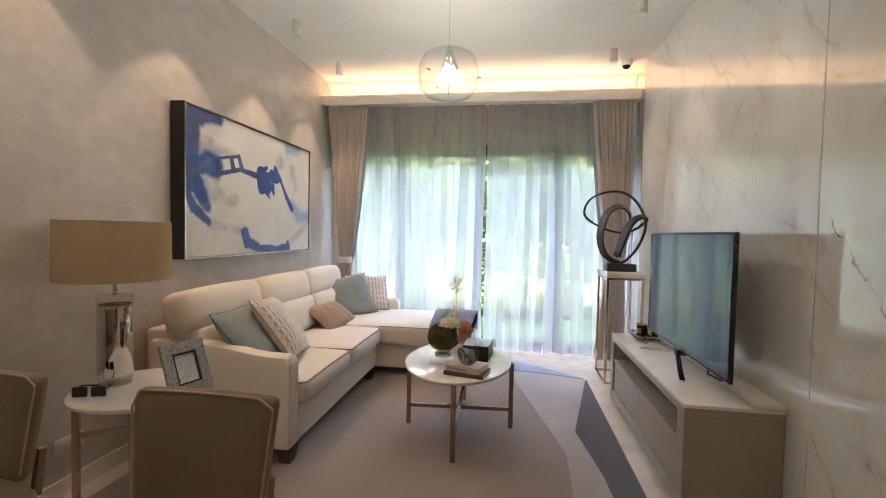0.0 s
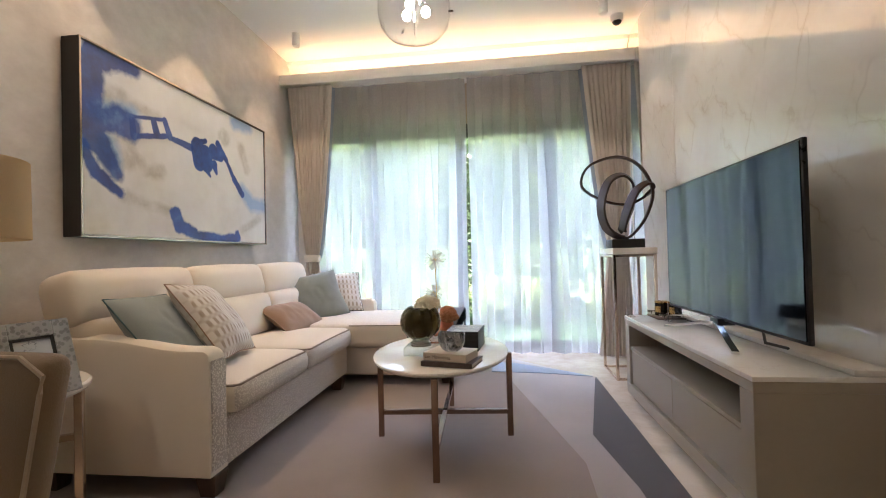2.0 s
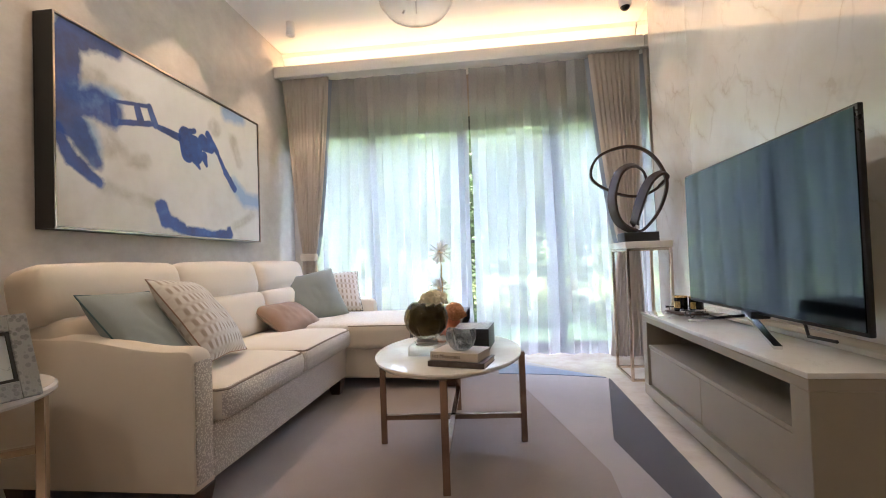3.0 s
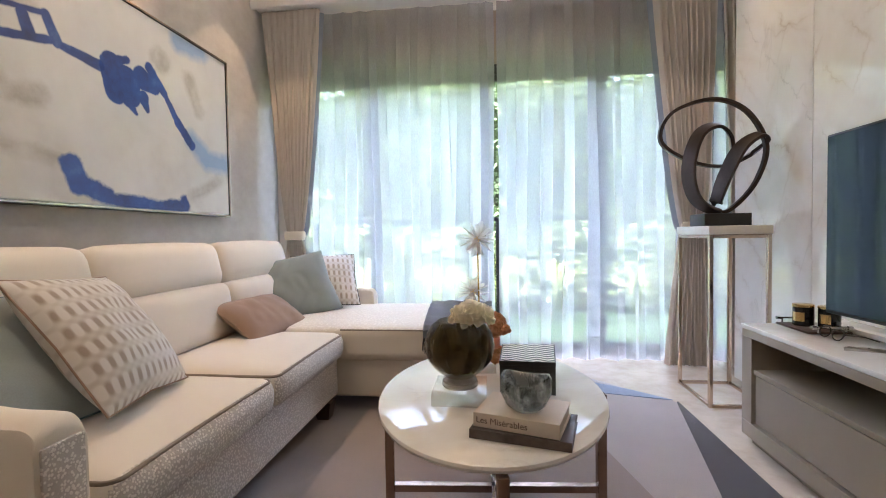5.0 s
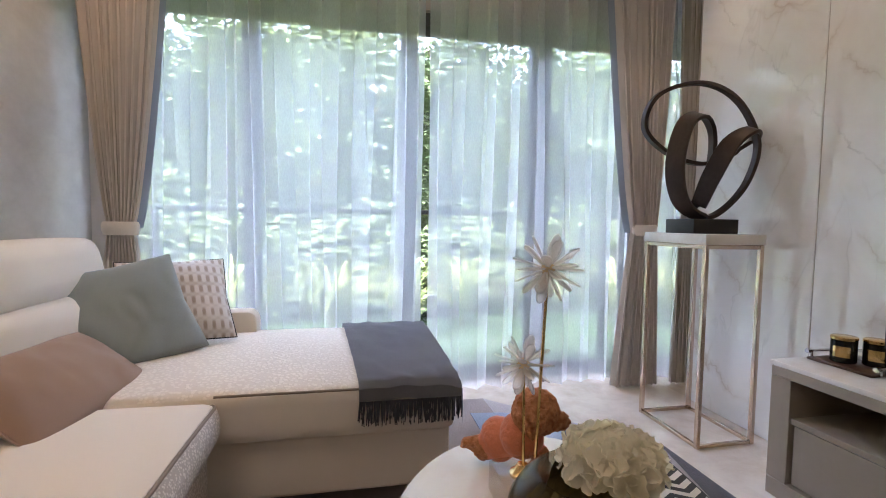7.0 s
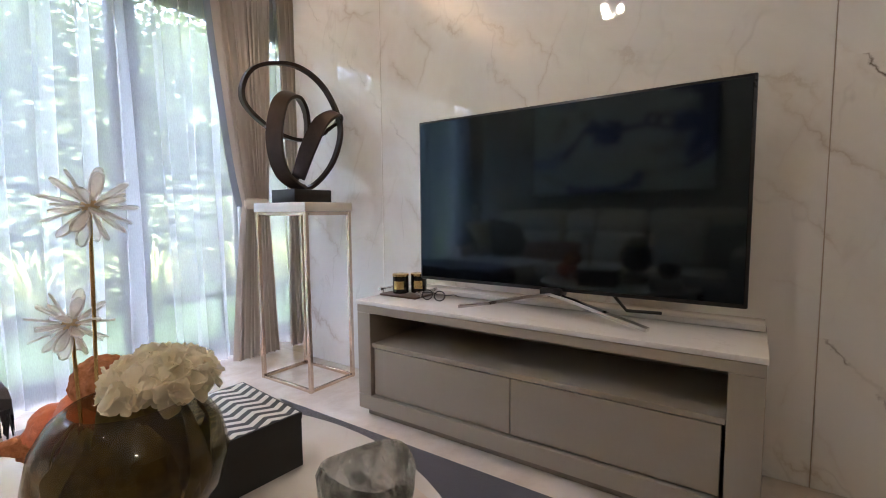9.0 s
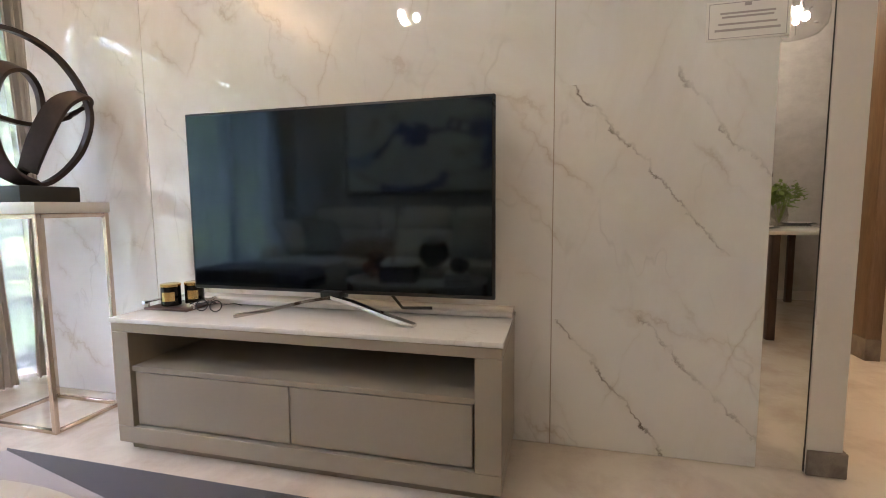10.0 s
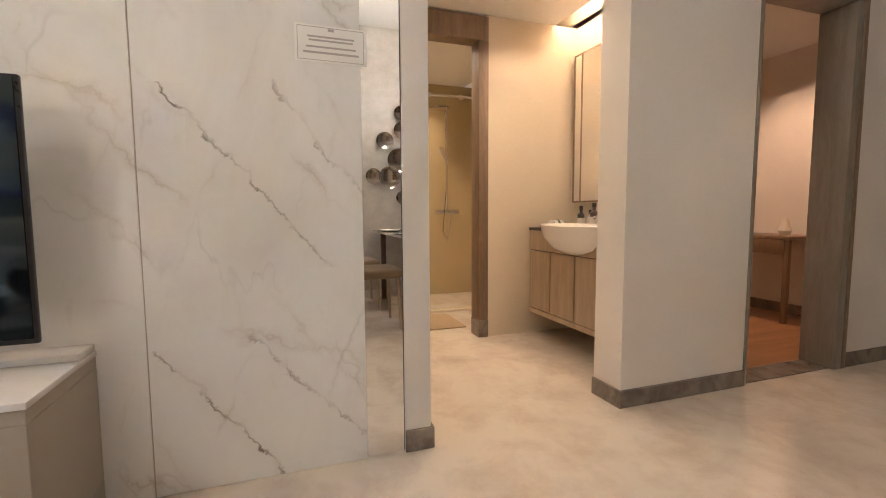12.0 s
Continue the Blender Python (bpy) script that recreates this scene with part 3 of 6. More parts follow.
def rim(x_back, xf, y0, y1, z, r):
    """The seam round the front of a cushion, along its rounded upper edge."""
    h = r * 0.7071
    pts = [(x_back + (xf - r - x_back) * k / 12, y0 + r - h, z - r + h) for k in range(12)]
    pts += [(xf - r + h * math.sin(radians(a)), y0 + r - h * math.cos(radians(a)), z - r + h) for a in range(0, 91, 15)]
    pts += [(xf - r + h, y0 + r + (y1 - y0 - 2 * r) * k / 16, z - r + h + 0.004 * math.sin(math.pi * k / 16)) for k in range(1, 16)]
    pts += [(xf - r + h * math.sin(radians(a)), y1 - r + h * math.cos(radians(a)), z - r + h) for a in range(90, -1, -15)]
    return pts


top, sides = split(roundbox(B(), -1.36, 0.015, 3.575, 4.46, 0.285, 0.455, 0.035, (0, 0, 0.015), cuts=8), 2, 0.6)
chaise = part("chaise_cushion", sides, M_sofa, sofa)
part("damask_top", top, M_sofa_top, chaise, "pale damask top")
h = 0.035 * 0.7071
part("piping", sweep(B(), [(-0.76 + 0.74 * k / 14, 3.61 - h, 0.42 + h) for k in range(15)], 0.0045), M_seam, chaise)
for y0, y1 in ((2.135, 2.852), (2.858, 3.60)):
    front, rest = split(roundbox(B(), -1.36, SX + 0.025, y0, y1, 0.30, 0.435, 0.05, (0.012, 0.0, 0.022), cuts=9), 0, 0.55)
    seat = part("seat_cushion", rest, M_sofa, sofa)
    part("front_panel", front, M_sofa_front, seat, "silvery jacquard panel")
    part("piping", sweep(B(), rim(-1.2, SX + 0.025, y0, y1, 0.435, 0.05), 0.0055), M_seam, seat)


def arm(y0, y1, xf, top_front, top_back, zb):
    """A padded arm whose top rises in a soft wave to the back."""
    bm = B()
    rows = []
    n = 34
    for i in range(n + 1):
        u = (i / n) ** 1.8
        x = xf + (-1.60 - xf) * u
        k = min(1, max(0, (u - 0.12) / 0.5))
        z = top_front + (top_back - top_front) * (k * k * (3 - 2 * k))
        if u < 0.05:
            z -= 0.04 * (1 - math.sqrt(max(0.0, 1 - (1 - u / 0.05) ** 2)))
        ring = [(y0, zb), (y0, z - 0.03), (y0 + 0.008, z - 0.010), (y0 + 0.03, z), ((y0 + y1) / 2, z + 0.004), (y1 - 0.03, z), (y1 - 0.008, z - 0.010), (y1, z - 0.03), (y1, zb)]
        rows.append([bm.verts.new((x, y, zz)) for y, zz in ring])
    m = len(rows[0])
    for a, b in zip(rows, rows[1:]):
        for i in range(m):
            bm.faces.new((a[i], a[(i + 1) % m], b[(i + 1) % m], b[i]))
    bm.faces.new(rows[0]), bm.faces.new(rows[-1])
    return bm


near_arm = part("armrest", arm(2.02, 2.13, -0.785, 0.597, 0.645, 0.10), M_sofa, sofa)
part("arm_front", box(B(), -0.786, -0.778, 2.03, 2.12, 0.12, 0.55, 0.003), M_sofa_front, near_arm, "jacquard arm front")
part("armrest", arm(4.37, 4.47, -0.79, 0.565, 0.60, 0.29), M_sofa, sofa)
part("back_frame", roundbox(B(), -1.67, -1.46, 2.06, 4.44, 0.10, 0.70, 0.03, cuts=4), M_sofa, sofa)
for y0, y1 in ((2.04, 2.765), (2.775, 3.515), (3.525, 4.25)):
    part("back_cushion", roundbox(B(), -0.09, 0.09, y0, y1, -0.14, 0.14, 0.05, (0.02, 0, 0.01), cuts=7,
                                  m=pose(-1.385, 0, 0.565, 0, -9, 0)), M_sofa, sofa)
    hm = pose(-1.44, 0, 0.79, 0, -13, 0)
    part("headrest", roundbox(B(), -0.10, 0.085, y0 - 0.03 if y0 < 2.1 else y0, y1, -0.115, 0.12, 0.06, (0.02, 0.01, 0.01), cuts=7, m=hm), M_sofa, sofa)
for x, y in ((-0.82, 2.08), (-1.52, 2.08), (-0.82, 3.5), (-0.06, 3.70), (-0.06, 4.38), (-1.52, 4.38)):
    leg = B()
    bmesh.ops.create_cone(leg, cap_ends=True, segments=4, radius1=0.04, radius2=0.062, depth=0.10, matrix=pose(x, y, 0.05, 0, 0, 45))
    part("leg", leg, M_dark_wood, sofa, smooth=False)

# ---- console and television ----
console = thing("tv_console", (1.35, 2.70, 0), 0, "greige lacquered low console with an open shelf and two drop fronts", "console")
CX, CY0, CY1 = 1.142, 1.957, 3.437
part("plinth", box(B(), CX + 0.03, XR - 0.01, CY0 + 0.03, CY1 - 0.03, 0.0, 0.035), M_cabinet_shaded, console)
part("top_rail", box(B(), CX, XR - 0.004, CY0, CY1, 0.47, 0.505, 0.002, 1), M_cabinet, console)
part("bottom_rail", box(B(), CX, XR - 0.004, CY0, CY1, 0.035, 0.10, 0.002, 1), M_cabinet, console)
for y0, y1 in ((CY0, CY0 + 0.085), (CY1 - 0.075, CY1)):
    part("side_panel", box(B(), CX, XR - 0.004, y0, y1, 0.10, 0.47, 0.002, 1), M_cabinet, console)
part("shelf", box(B(), CX + 0.008, XR - 0.02, CY0 + 0.086, CY1 - 0.076, 0.318, 0.338, 0.002, 1), M_cabinet, console)
part("back_panel", box(B(), XR - 0.02, XR - 0.008, CY0 + 0.086, CY1 - 0.076, 0.10, 0.47), M_cabinet_shaded, console)
mid = 2.695
for y0, y1 in ((CY0 + 0.095, mid - 0.002), (mid + 0.002, CY1 - 0.085)):
    part("drop_front", box(B(), CX + 0.012, CX + 0.032, y0, y1, 0.108, 0.314, 0.002, 1), M_cabinet, console)
part("stone_top", box(B(), CX - 0.004, XR - 0.004, CY0 - 0.004, CY1 + 0.004, 0.506, 0.524, 0.003), M_top, console, "pale veined stone top")
part("stone_upstand", box(B(), 1.44, XR - 0.004, CY0, CY1, 0.5245, 0.545, 0.003), M_top, console, "raised stone ledge at the wall")

tv = thing("television", (1.36, 2.62, 0.525), 0, "large flat black television on a chrome V stand", "television")
part("bezel", box(B(), 1.345, 1.363, 2.006, 3.234, 0.608, 1.30, 0.005), M_bezel, tv)
part("screen", box(B(), 1.341, 1.346, 2.016, 3.224, 0.622, 1.29, 0.001, 1), M_screen, tv, "glossy dark screen", smooth=False)
part("back_cover", box(B(), 1.3635, 1.405, 2.3, 2.94, 0.66, 0.98, 0.012), M_bezel, tv)
foot = B()
sweep(foot, [(1.228, 2.955, 0.533), (1.262, 2.83, 0.556), (1.305, 2.70, 0.586), (1.325, 2.61, 0.600)], 0.026, 0.012)
sweep(foot, [(1.240, 2.262, 0.533), (1.268, 2.38, 0.556), (1.306, 2.52, 0.586), (1.325, 2.61, 0.600)], 0.026, 0.012)
part("stand", foot, M_chrome, tv, "chrome V foot")
part("neck", box(B(), 1.318, 1.395, 2.575, 2.655, 0.588, 0.62, 0.005), M_bezel, tv)
part("cable", sweep(B(), [(1.40, 2.45, 0.66), (1.415, 2.40, 0.59), (1.40, 2.36, 0.553), (1.42, 2.25, 0.553)], 0.006), M_black, tv)

# ---- coffee table ----
ct = thing("coffee_table", (0.045, 2.70, 0.012), 0, "oval white marble coffee table on polished bronze legs", "coffee table")
TZ = 0.456
M_rose_bronze = plain("polished_bronze", (0.34, 0.235, 0.185), 0.14, 1.0, vary=0.08, bump=0.02)
top = B()
lathe(top, [(0.0, -0.022), (0.97, -0.022), (0.99, -0.017), (1.0, -0.008), (0.995, -0.002), (0.985, 0.0), (0.0, 0.0)], 64, (0.038, 2.70, TZ), 0.338, 0.478)
part("tabletop", top, M_top, ct, "polished white marble top")
legs = ((-0.285, 2.69), (0.065, 2.235), (0.378, 2.74), (0.03, 3.18))
for x, y in legs:
    part("leg", box(B(), -0.014, 0.014, -0.014, 0.014, 0.012, TZ - 0.022, 0.002, 1, pose(x, y, 0, 0, 0, 8)), M_rose_bronze, ct)
for a, b in ((0, 2), (1, 3)):
    part("stretcher", sweep(B(), [(*legs[a], 0.135), (*legs[b], 0.135)], 0.022, 0.022), M_rose_bronze, ct)

# ---- pedestal and sculpture ----
ps = thing("pedestal_stand", (1.32, 4.005, 0), 0, "tall champagne metal pedestal with a white stone top", "stand")
X0, X1, Y0, Y1 = 1.176, 1.46, 3.81, 4.205
for x in (X0, X1):
    for y in (Y0, Y1):
        part("leg", box(B(), x - 0.010, x + 0.010, y - 0.010, y + 0.010, 0.0, 0.915, 0.002, 1), M_gold, ps)
for z in (0.01, 0.905):
    for y in (Y0, Y1):
        part("crossbar", box(B(), X0 + 0.01, X1 - 0.01, y - 0.008, y + 0.008, z - 0.009, z + 0.009, 0.002, 1), M_gold, ps)
    for x in (X0, X1):
        part("crossbar", box(B(), x - 0.008, x + 0.008, Y0 + 0.01, Y1 - 0.01, z - 0.009, z + 0.009, 0.002, 1), M_gold, ps)
part("stone_top", box(B(), X0 - 0.014, X1 + 0.014, Y0 - 0.014, Y1 + 0.014, 0.9155, 0.962, 0.003), M_top, ps, "thick pale stone top")

# ---- painting ----
pic = thing("painting", (XL, 3.125, 1.07), 0, "large abstract canvas in cobalt blue and white, black frame", "painting")
PY0, PY1, PZ0, PZ1 = 2.275, 3.972, 1.073, 2.026
PX = -1.592


def stroke_mask(n, u, v, strokes, soft, ragged=0.05):
    """1 on tapering brush strokes (u0, v0, u1, v1, half width at either end), with ragged edges."""
    rag = n.math("MULTIPLY", n.math("SUBTRACT", n.noise(15, 5, 0.65), 0.5), ragged)
    best = None
    for u0, v0, u1, v1, w0, w1 in strokes:
        du, dv = u1 - u0, v1 - v0
        ll = du * du + dv * dv
        pu, pv = n.math("SUBTRACT", u, u0), n.math("SUBTRACT", v, v0)
        t = n.math("DIVIDE", n.math("ADD", n.math("MULTIPLY", pu, du), n.math("MULTIPLY", pv, dv)), ll, clamp=True)
        a = n.math("SUBTRACT", pu, n.math("MULTIPLY", t, du))
        b = n.math("SUBTRACT", pv, n.math("MULTIPLY", t, dv))
        d = n.math("SQRT", n.math("ADD", n.math("MULTIPLY", a, a), n.math("MULTIPLY", b, b)))
        d = n.math("SUBTRACT", d, n.math("ADD", n.math("MULTIPLY", t, w1 - w0), w0))
        best = d if best is None else n.math("MINIMUM", best, d)
    return n.ramp(n.math("ADD", best, rag), [(0.0, 1.0), (soft, 0.0)])


# the blue mass at one side, its sweeping arcs, the thin drawing, the star, pale washes and dusty smudges
DEEP = ((0.059, 0.838, 0.052, 0.587, 0.052, 0.049), (0.078, 0.902, 0.34, 0.918, 0.027, 0.007), (0.091, 0.899, 0.138, 0.89, 0.044, 0.031), (0.055, 0.561, 0.224, 0.618, 0.036, 0.034),
        (0.04, 0.51, 0.113, 0.465, 0.055, 0.04), (0.224, 0.618, 0.302, 0.598, 0.044, 0.046), (0.119, 0.458, 0.212, 0.334, 0.028, 0.011))
ARC = ((0.015, 0.442, 0.087, 0.32, 0.023, 0.027), (0.087, 0.32, 0.229, 0.238, 0.025, 0.02), (0.632, 0.162, 0.666, 0.097, 0.038, 0.043), (0.666, 0.097, 0.796, 0.048, 0.034, 0.032),
       (0.796, 0.037, 1.13, 0.027, 0.021, 0.024), (1.13, 0.027, 1.271, 0.036, 0.028, 0.029), (1.28, 0.075, 1.284, 0.045, 0.020, 0.036))
LINE = ((0.311, 0.661, 0.545, 0.71, 0.006, 0.008), (0.318, 0.556, 0.586, 0.624, 0.012, 0.013), (0.311, 0.655, 0.322, 0.56, 0.016, 0.02), (0.554, 0.709, 0.595, 0.623, 0.016, 0.022),
        (0.468, 0.675, 0.489, 0.616, 0.020, 0.024), (0.59, 0.618, 0.779, 0.604, 0.013, 0.022))
STAR = ((0.846, 0.62, 0.861, 0.527, 0.063, 0.058), (0.927, 0.578, 0.938, 0.535, 0.072, 0.062), (1.014, 0.627, 1.091, 0.613, 0.052, 0.036), (0.801, 0.639, 0.929, 0.681, 0.017, 0.015),
        (1.06, 0.693, 1.158, 0.599, 0.025, 0.02), (0.913, 0.511, 0.972, 0.45, 0.034, 0.009), (1.018, 0.535, 1.042, 0.485, 0.032, 0.01), (1.165, 0.592, 1.247, 0.48, 0.012, 0.018), (1.247, 0.48, 1.356, 0.378, 0.022, 0.026))
PALE = ((1.357, 0.404, 1.482, 0.319, 0.026, 0.032), (1.482, 0.319, 1.682, 0.318, 0.026, 0.028), (1.266, 0.902, 1.469, 0.915, 0.027, 0.014), (0.087, 0.625, 0.319, 0.672, 0.027, 0.024), (0.153, 0.454, 0.191, 0.396, 0.043, 0.029))
DUST = ((0.144, 0.729, 0.221, 0.705, 0.045, 0.07), (0.216, 0.545, 0.264, 0.444, 0.046, 0.069), (0.317, 0.455, 0.417, 0.391, 0.015, 0.012), (0.417, 0.385, 0.509, 0.398, 0.019, 0.029), (0.311, 0.728, 0.495, 0.715, 0.017, 0.011),
        (0.229, 0.229, 0.599, 0.166, 0.009, 0.011), (1.122, 0.76, 1.162, 0.75, 0.041, 0.036), (1.324, 0.088, 1.679, 0.248, 0.014, 0.016), (1.351, 0.728, 1.425, 0.578, 0.032, 0.024))
n = Nodes("canvas_paint")
out = n.xyz()
cu, cv = n.math("SUBTRACT", out[1], PY0 - 3.125), n.math("SUBTRACT", out[2], PZ0 - 1.07)
ground_c = n.ramp(n.noise(2.4, 6, 0.6), [(0.34, (0.70, 0.685, 0.66)), (0.52, (0.65, 0.63, 0.60)), (0.72, (0.56, 0.53, 0.49))])
patchy = n.ramp(n.noise(9, 5, 0.6), [(0.35, 0.15), (0.65, 0.8)])
col = n.mix(n.math("MULTIPLY", stroke_mask(n, cu, cv, DUST, 0.035), n.math("MULTIPLY", patchy, 0.75)), ground_c, (0.30, 0.26, 0.20))
blue_c = n.ramp(n.noise(6, 6, 0.65), [(0.36, (0.012, 0.030, 0.17)), (0.60, (0.018, 0.075, 0.36)), (0.80, (0.09, 0.20, 0.50))])
deep_c = n.ramp(n.noise(5, 6, 0.65), [(0.36, (0.014, 0.028, 0.14)), (0.58, (0.02, 0.06, 0.28)), (0.78, (0.12, 0.22, 0.48))])
col = n.mix(n.math("MULTIPLY", stroke_mask(n, cu, cv, PALE, 0.05), 0.7), col, (0.16, 0.31, 0.58))
col = n.mix(n.math("MULTIPLY", stroke_mask(n, cu, cv, [(*a[:4], a[4] + 0.020, a[5] + 0.016) for a in DEEP], 0.03, 0.05), 0.92), col, deep_c)
col = n.mix(n.math("MULTIPLY", stroke_mask(n, cu, cv, ARC, 0.016), 0.93), col, blue_c)
col = n.mix(n.math("MULTIPLY", stroke_mask(n, cu, cv, LINE, 0.006, 0.012), 0.95), col, deep_c)
col = n.mix(n.math("MULTIPLY", stroke_mask(n, cu, cv, STAR, 0.006, 0.02), 0.96), col, blue_c)
n.bump(n.noise(140, 2), 0.2, 0.002)
M_canvas = n.set(col, 0.6)
part("canvas", box(B(), XL + 0.004, PX - 0.006, PY0 + 0.012, PY1 - 0.012, PZ0 + 0.012, PZ1 - 0.012), M_canvas, pic, "abstract blue brushwork", smooth=False)
fr = B()
for a in ((PY0, PY0 + 0.008, PZ0, PZ1), (PY1 - 0.008, PY1, PZ0, PZ1), (PY0 + 0.008, PY1 - 0.008, PZ0, PZ0 + 0.008), (PY0 + 0.008, PY1 - 0.008, PZ1 - 0.008, PZ1)):
    box(fr, XL + 0.003, PX, *a)
part("frame", fr, M_black, pic, "slim black box frame", smooth=False)
lip = B()
for a in ((PY0, PY0 + 0.008, PZ0, PZ1), (PY1 - 0.008, PY1, PZ0, PZ1), (PY0 + 0.008, PY1 - 0.008, PZ0, PZ0 + 0.008), (PY0 + 0.008, PY1 - 0.008, PZ1 - 0.008, PZ1)):
    box(lip, PX + 0.0005, PX + 0.003, *a)
part("gilt_edge", lip, M_gold, pic, "thin gilt front edge", smooth=False)

# ---- cushions and throw ----


def pillow(bm, w, h, t, m, nn=32, flop=0.0, seed=1):
    """A stuffed cushion with pinched corners and soft creases."""
    off = Vector((seed * 3.1, seed * 1.7, 0))
    sides = []
    for s in (1, -1):
        g = []
        for i in range(nn + 1):
            row = []
            for j in range(nn + 1):
                u, v = 2 * i / nn - 1, 2 * j / nn - 1
                k = (1 - abs(u) ** 2.6) * (1 - abs(v) ** 2.6)
                z = s * t / 2 * max(0.0, k) ** 0.55
                pinch = 1 - 0.07 * (1 - abs(u * v)) * max(abs(u), abs(v)) ** 4
                x, y = u * w / 2 * pinch, v * h / 2 * pinch
                fold = noise.noise(Vector((x * 7, y * 7, s * 2.0)) + off * 2)
                z += 0.012 * k * noise.noise(Vector((x * 9, y * 9, s * 2.0)) + off) - s * 0.004 * max(0.0, 1 - abs(fold) / 0.14) * k ** 0.5 + flop * (u * u - 0.4)
                row.append(bm.verts.new(m @ Vector((x, y, z))))
            g.append(row)
        for i in range(nn):
            for j in range(nn):
                q = (g[i][j], g[i + 1][j], g[i + 1][j + 1], g[i][j + 1])
                bm.faces.new(q if s > 0 else q[::-1])
        sides.append(g)
    bmesh.ops.remove_doubles(bm, verts=bm.verts, dist=1e-4)
    return bm


def frame_of(centre, u, v):
    """A pose whose x runs along u and y along v."""
    u = Vector(u).normalized()
    w = u.cross(Vector(v)).normalized()
    v = w.cross(u)
    return Matrix.Translation(centre) @ Matrix((u, v, w)).transposed().to_4x4()


M_teal = fabric("grey_green_velvet", (0.255, 0.285, 0.275), 300, 0.14, 0.2)
M_teal_dark = fabric("dark_teal_velvet", (0.05, 0.10, 0.12), 300, 0.14, 0.2)
M_rose = fabric("dusty_rose_satin", (0.29, 0.19, 0.13), 500, 0.10, 0.15)
M_throw = fabric("slate_wool", (0.235, 0.235, 0.26), 260, 0.18, 0.5)


def motif_cloth(name):
    """Taupe cloth with rows of linked pale hexagons."""
    n = Nodes(name)
    out = n.xyz()
    a = n.math("SINE", n.math("MULTIPLY", out[0], 2 * math.pi / 0.034))
    b = n.math("SINE", n.math("MULTIPLY", out[1], 2 * math.pi / 0.058))
    cells = n.math("ADD", n.math("MULTIPLY", a, 0.6), n.math("MULTIPLY", n.math("MULTIPLY", a, b), 0.7))
    tone = n.math("ADD", cells, n.math("MULTIPLY", n.noise(5, 3), 1.1))
    col = n.ramp(n.math("MULTIPLY", n.math("ADD", tone, 1.0), 0.36), [(0.28, (0.33, 0.26, 0.20)), (0.46, (0.45, 0.385, 0.315)), (0.64, (0.62, 0.57, 0.51))])
    n.bump(n.noise(420, 2), 0.25, 0.002)
    return n.set(col, 0.55, Sheen_Weight=0.3)


M_motif = motif_cloth("taupe_hexagon_cloth")


def cushion(label, centre, u, v, w, h, t, material, seed, edge=None, flop=0.0):
    m = frame_of(centre, u, v)
    c = new("cushion")
    c.matrix_basis = m
    tagged(c, label, "cushion", "sofa cushions")
    part("cover", pillow(B(), w, h, t, Matrix(), flop=flop, seed=seed), material, c, world_space=False)
    if edge:
        pts = []
        for k in range(48):
            s = k / 12
            i, f = int(s), s - int(s)
            cs = ((-1, -1), (1, -1), (1, 1), (-1, 1))
            a, b = cs[i % 4], cs[(i + 1) % 4]
            uu, vv = a[0] + (b[0] - a[0]) * f, a[1] + (b[1] - a[1]) * f
            p = 1 - 0.07 * (1 - abs(uu * vv)) * max(abs(uu), abs(vv)) ** 4
            pts.append((uu * w / 2 * p, vv * h / 2 * p, flop * (uu * uu - 0.4)))
        part("piping", sweep(B(), pts, 0.003, n=6, closed=True), edge, c, world_space=False)


cushion("grey-green velvet cushion leaning in the sofa corner", (-1.155, 2.26, 0.625), (-0.12, 0.98, -0.03), (-0.62, -0.06, 0.78), 0.42, 0.42, 0.15, M_teal, 2, M_teal_dark)
cushion("taupe cushion with pale hexagon pattern, leaning back on the sofa", (-1.085, 2.50, 0.652), (-0.203, 0.976, -0.07), (-0.609, -0.067, 0.79), 0.42, 0.44, 0.15, M_motif, 3, M_rose)
cushion("square grey-green velvet cushion in the sofa's far corner", (-1.205, 4.02, 0.622), (0.79, 0.585, 0.175), (-0.45, 0.37, 0.81), 0.48, 0.45, 0.13, M_teal, 4)
cushion("patterned taupe cushion with dark piping against the far arm", (-1.09, 4.23, 0.645), (0.90, 0.42, 0.0), (-0.16, 0.28, 0.36), 0.43, 0.43, 0.12, M_motif, 5, M_black)
cushion("small dusty rose lumbar cushion lying on the sofa seat", (-1.180, 3.60, 0.512), (0.06, 1.0, -0.02), (-0.81, 0.06, 0.585), 0.57, 0.31, 0.13, M_rose, 6, M_rose)

throw = thing("throw_blanket", (-0.17, 4.0, 0.46), 0, "slate grey wool throw with fringe draped over the chaise end", "throw")
tb = B()
path = [(4.50, 0.30), (4.49, 0.42), (4.465, 0.468), (4.3, 0.478), (4.0, 0.482), (3.75, 0.478), (3.59, 0.470), (3.562, 0.450), (3.556, 0.41)]
fine = []
for (ya, za), (yb, zb) in zip(path, path[1:]):
    for k in range(6):
        fine.append((ya + (yb - ya) * k / 6, za + (zb - za) * k / 6))
fine.append(path[-1])
rows = []
for i, (y, z) in enumerate(fine):
    row = []
    for j in range(25):
        u = j / 24
        x = -0.395 + 0.08 * (1 - (y - 3.55) / 0.95) * 1.0 + (0.42 - 0.08 * (1 - (y - 3.55) / 0.95)) * u
        drop = 0.0
        if x > -0.01:
            drop = (x + 0.01) * 3.0
            x = -0.01 + 0.04
        wr = 0.012 * noise.noise(Vector((x * 9, y * 7, 3.0))) + 0.004 * noise.noise(Vector((x * 22, y * 18, 1.0)))
        row.append(tb.verts.new((x, y, z + abs(wr) - drop)))
    rows.append(row)
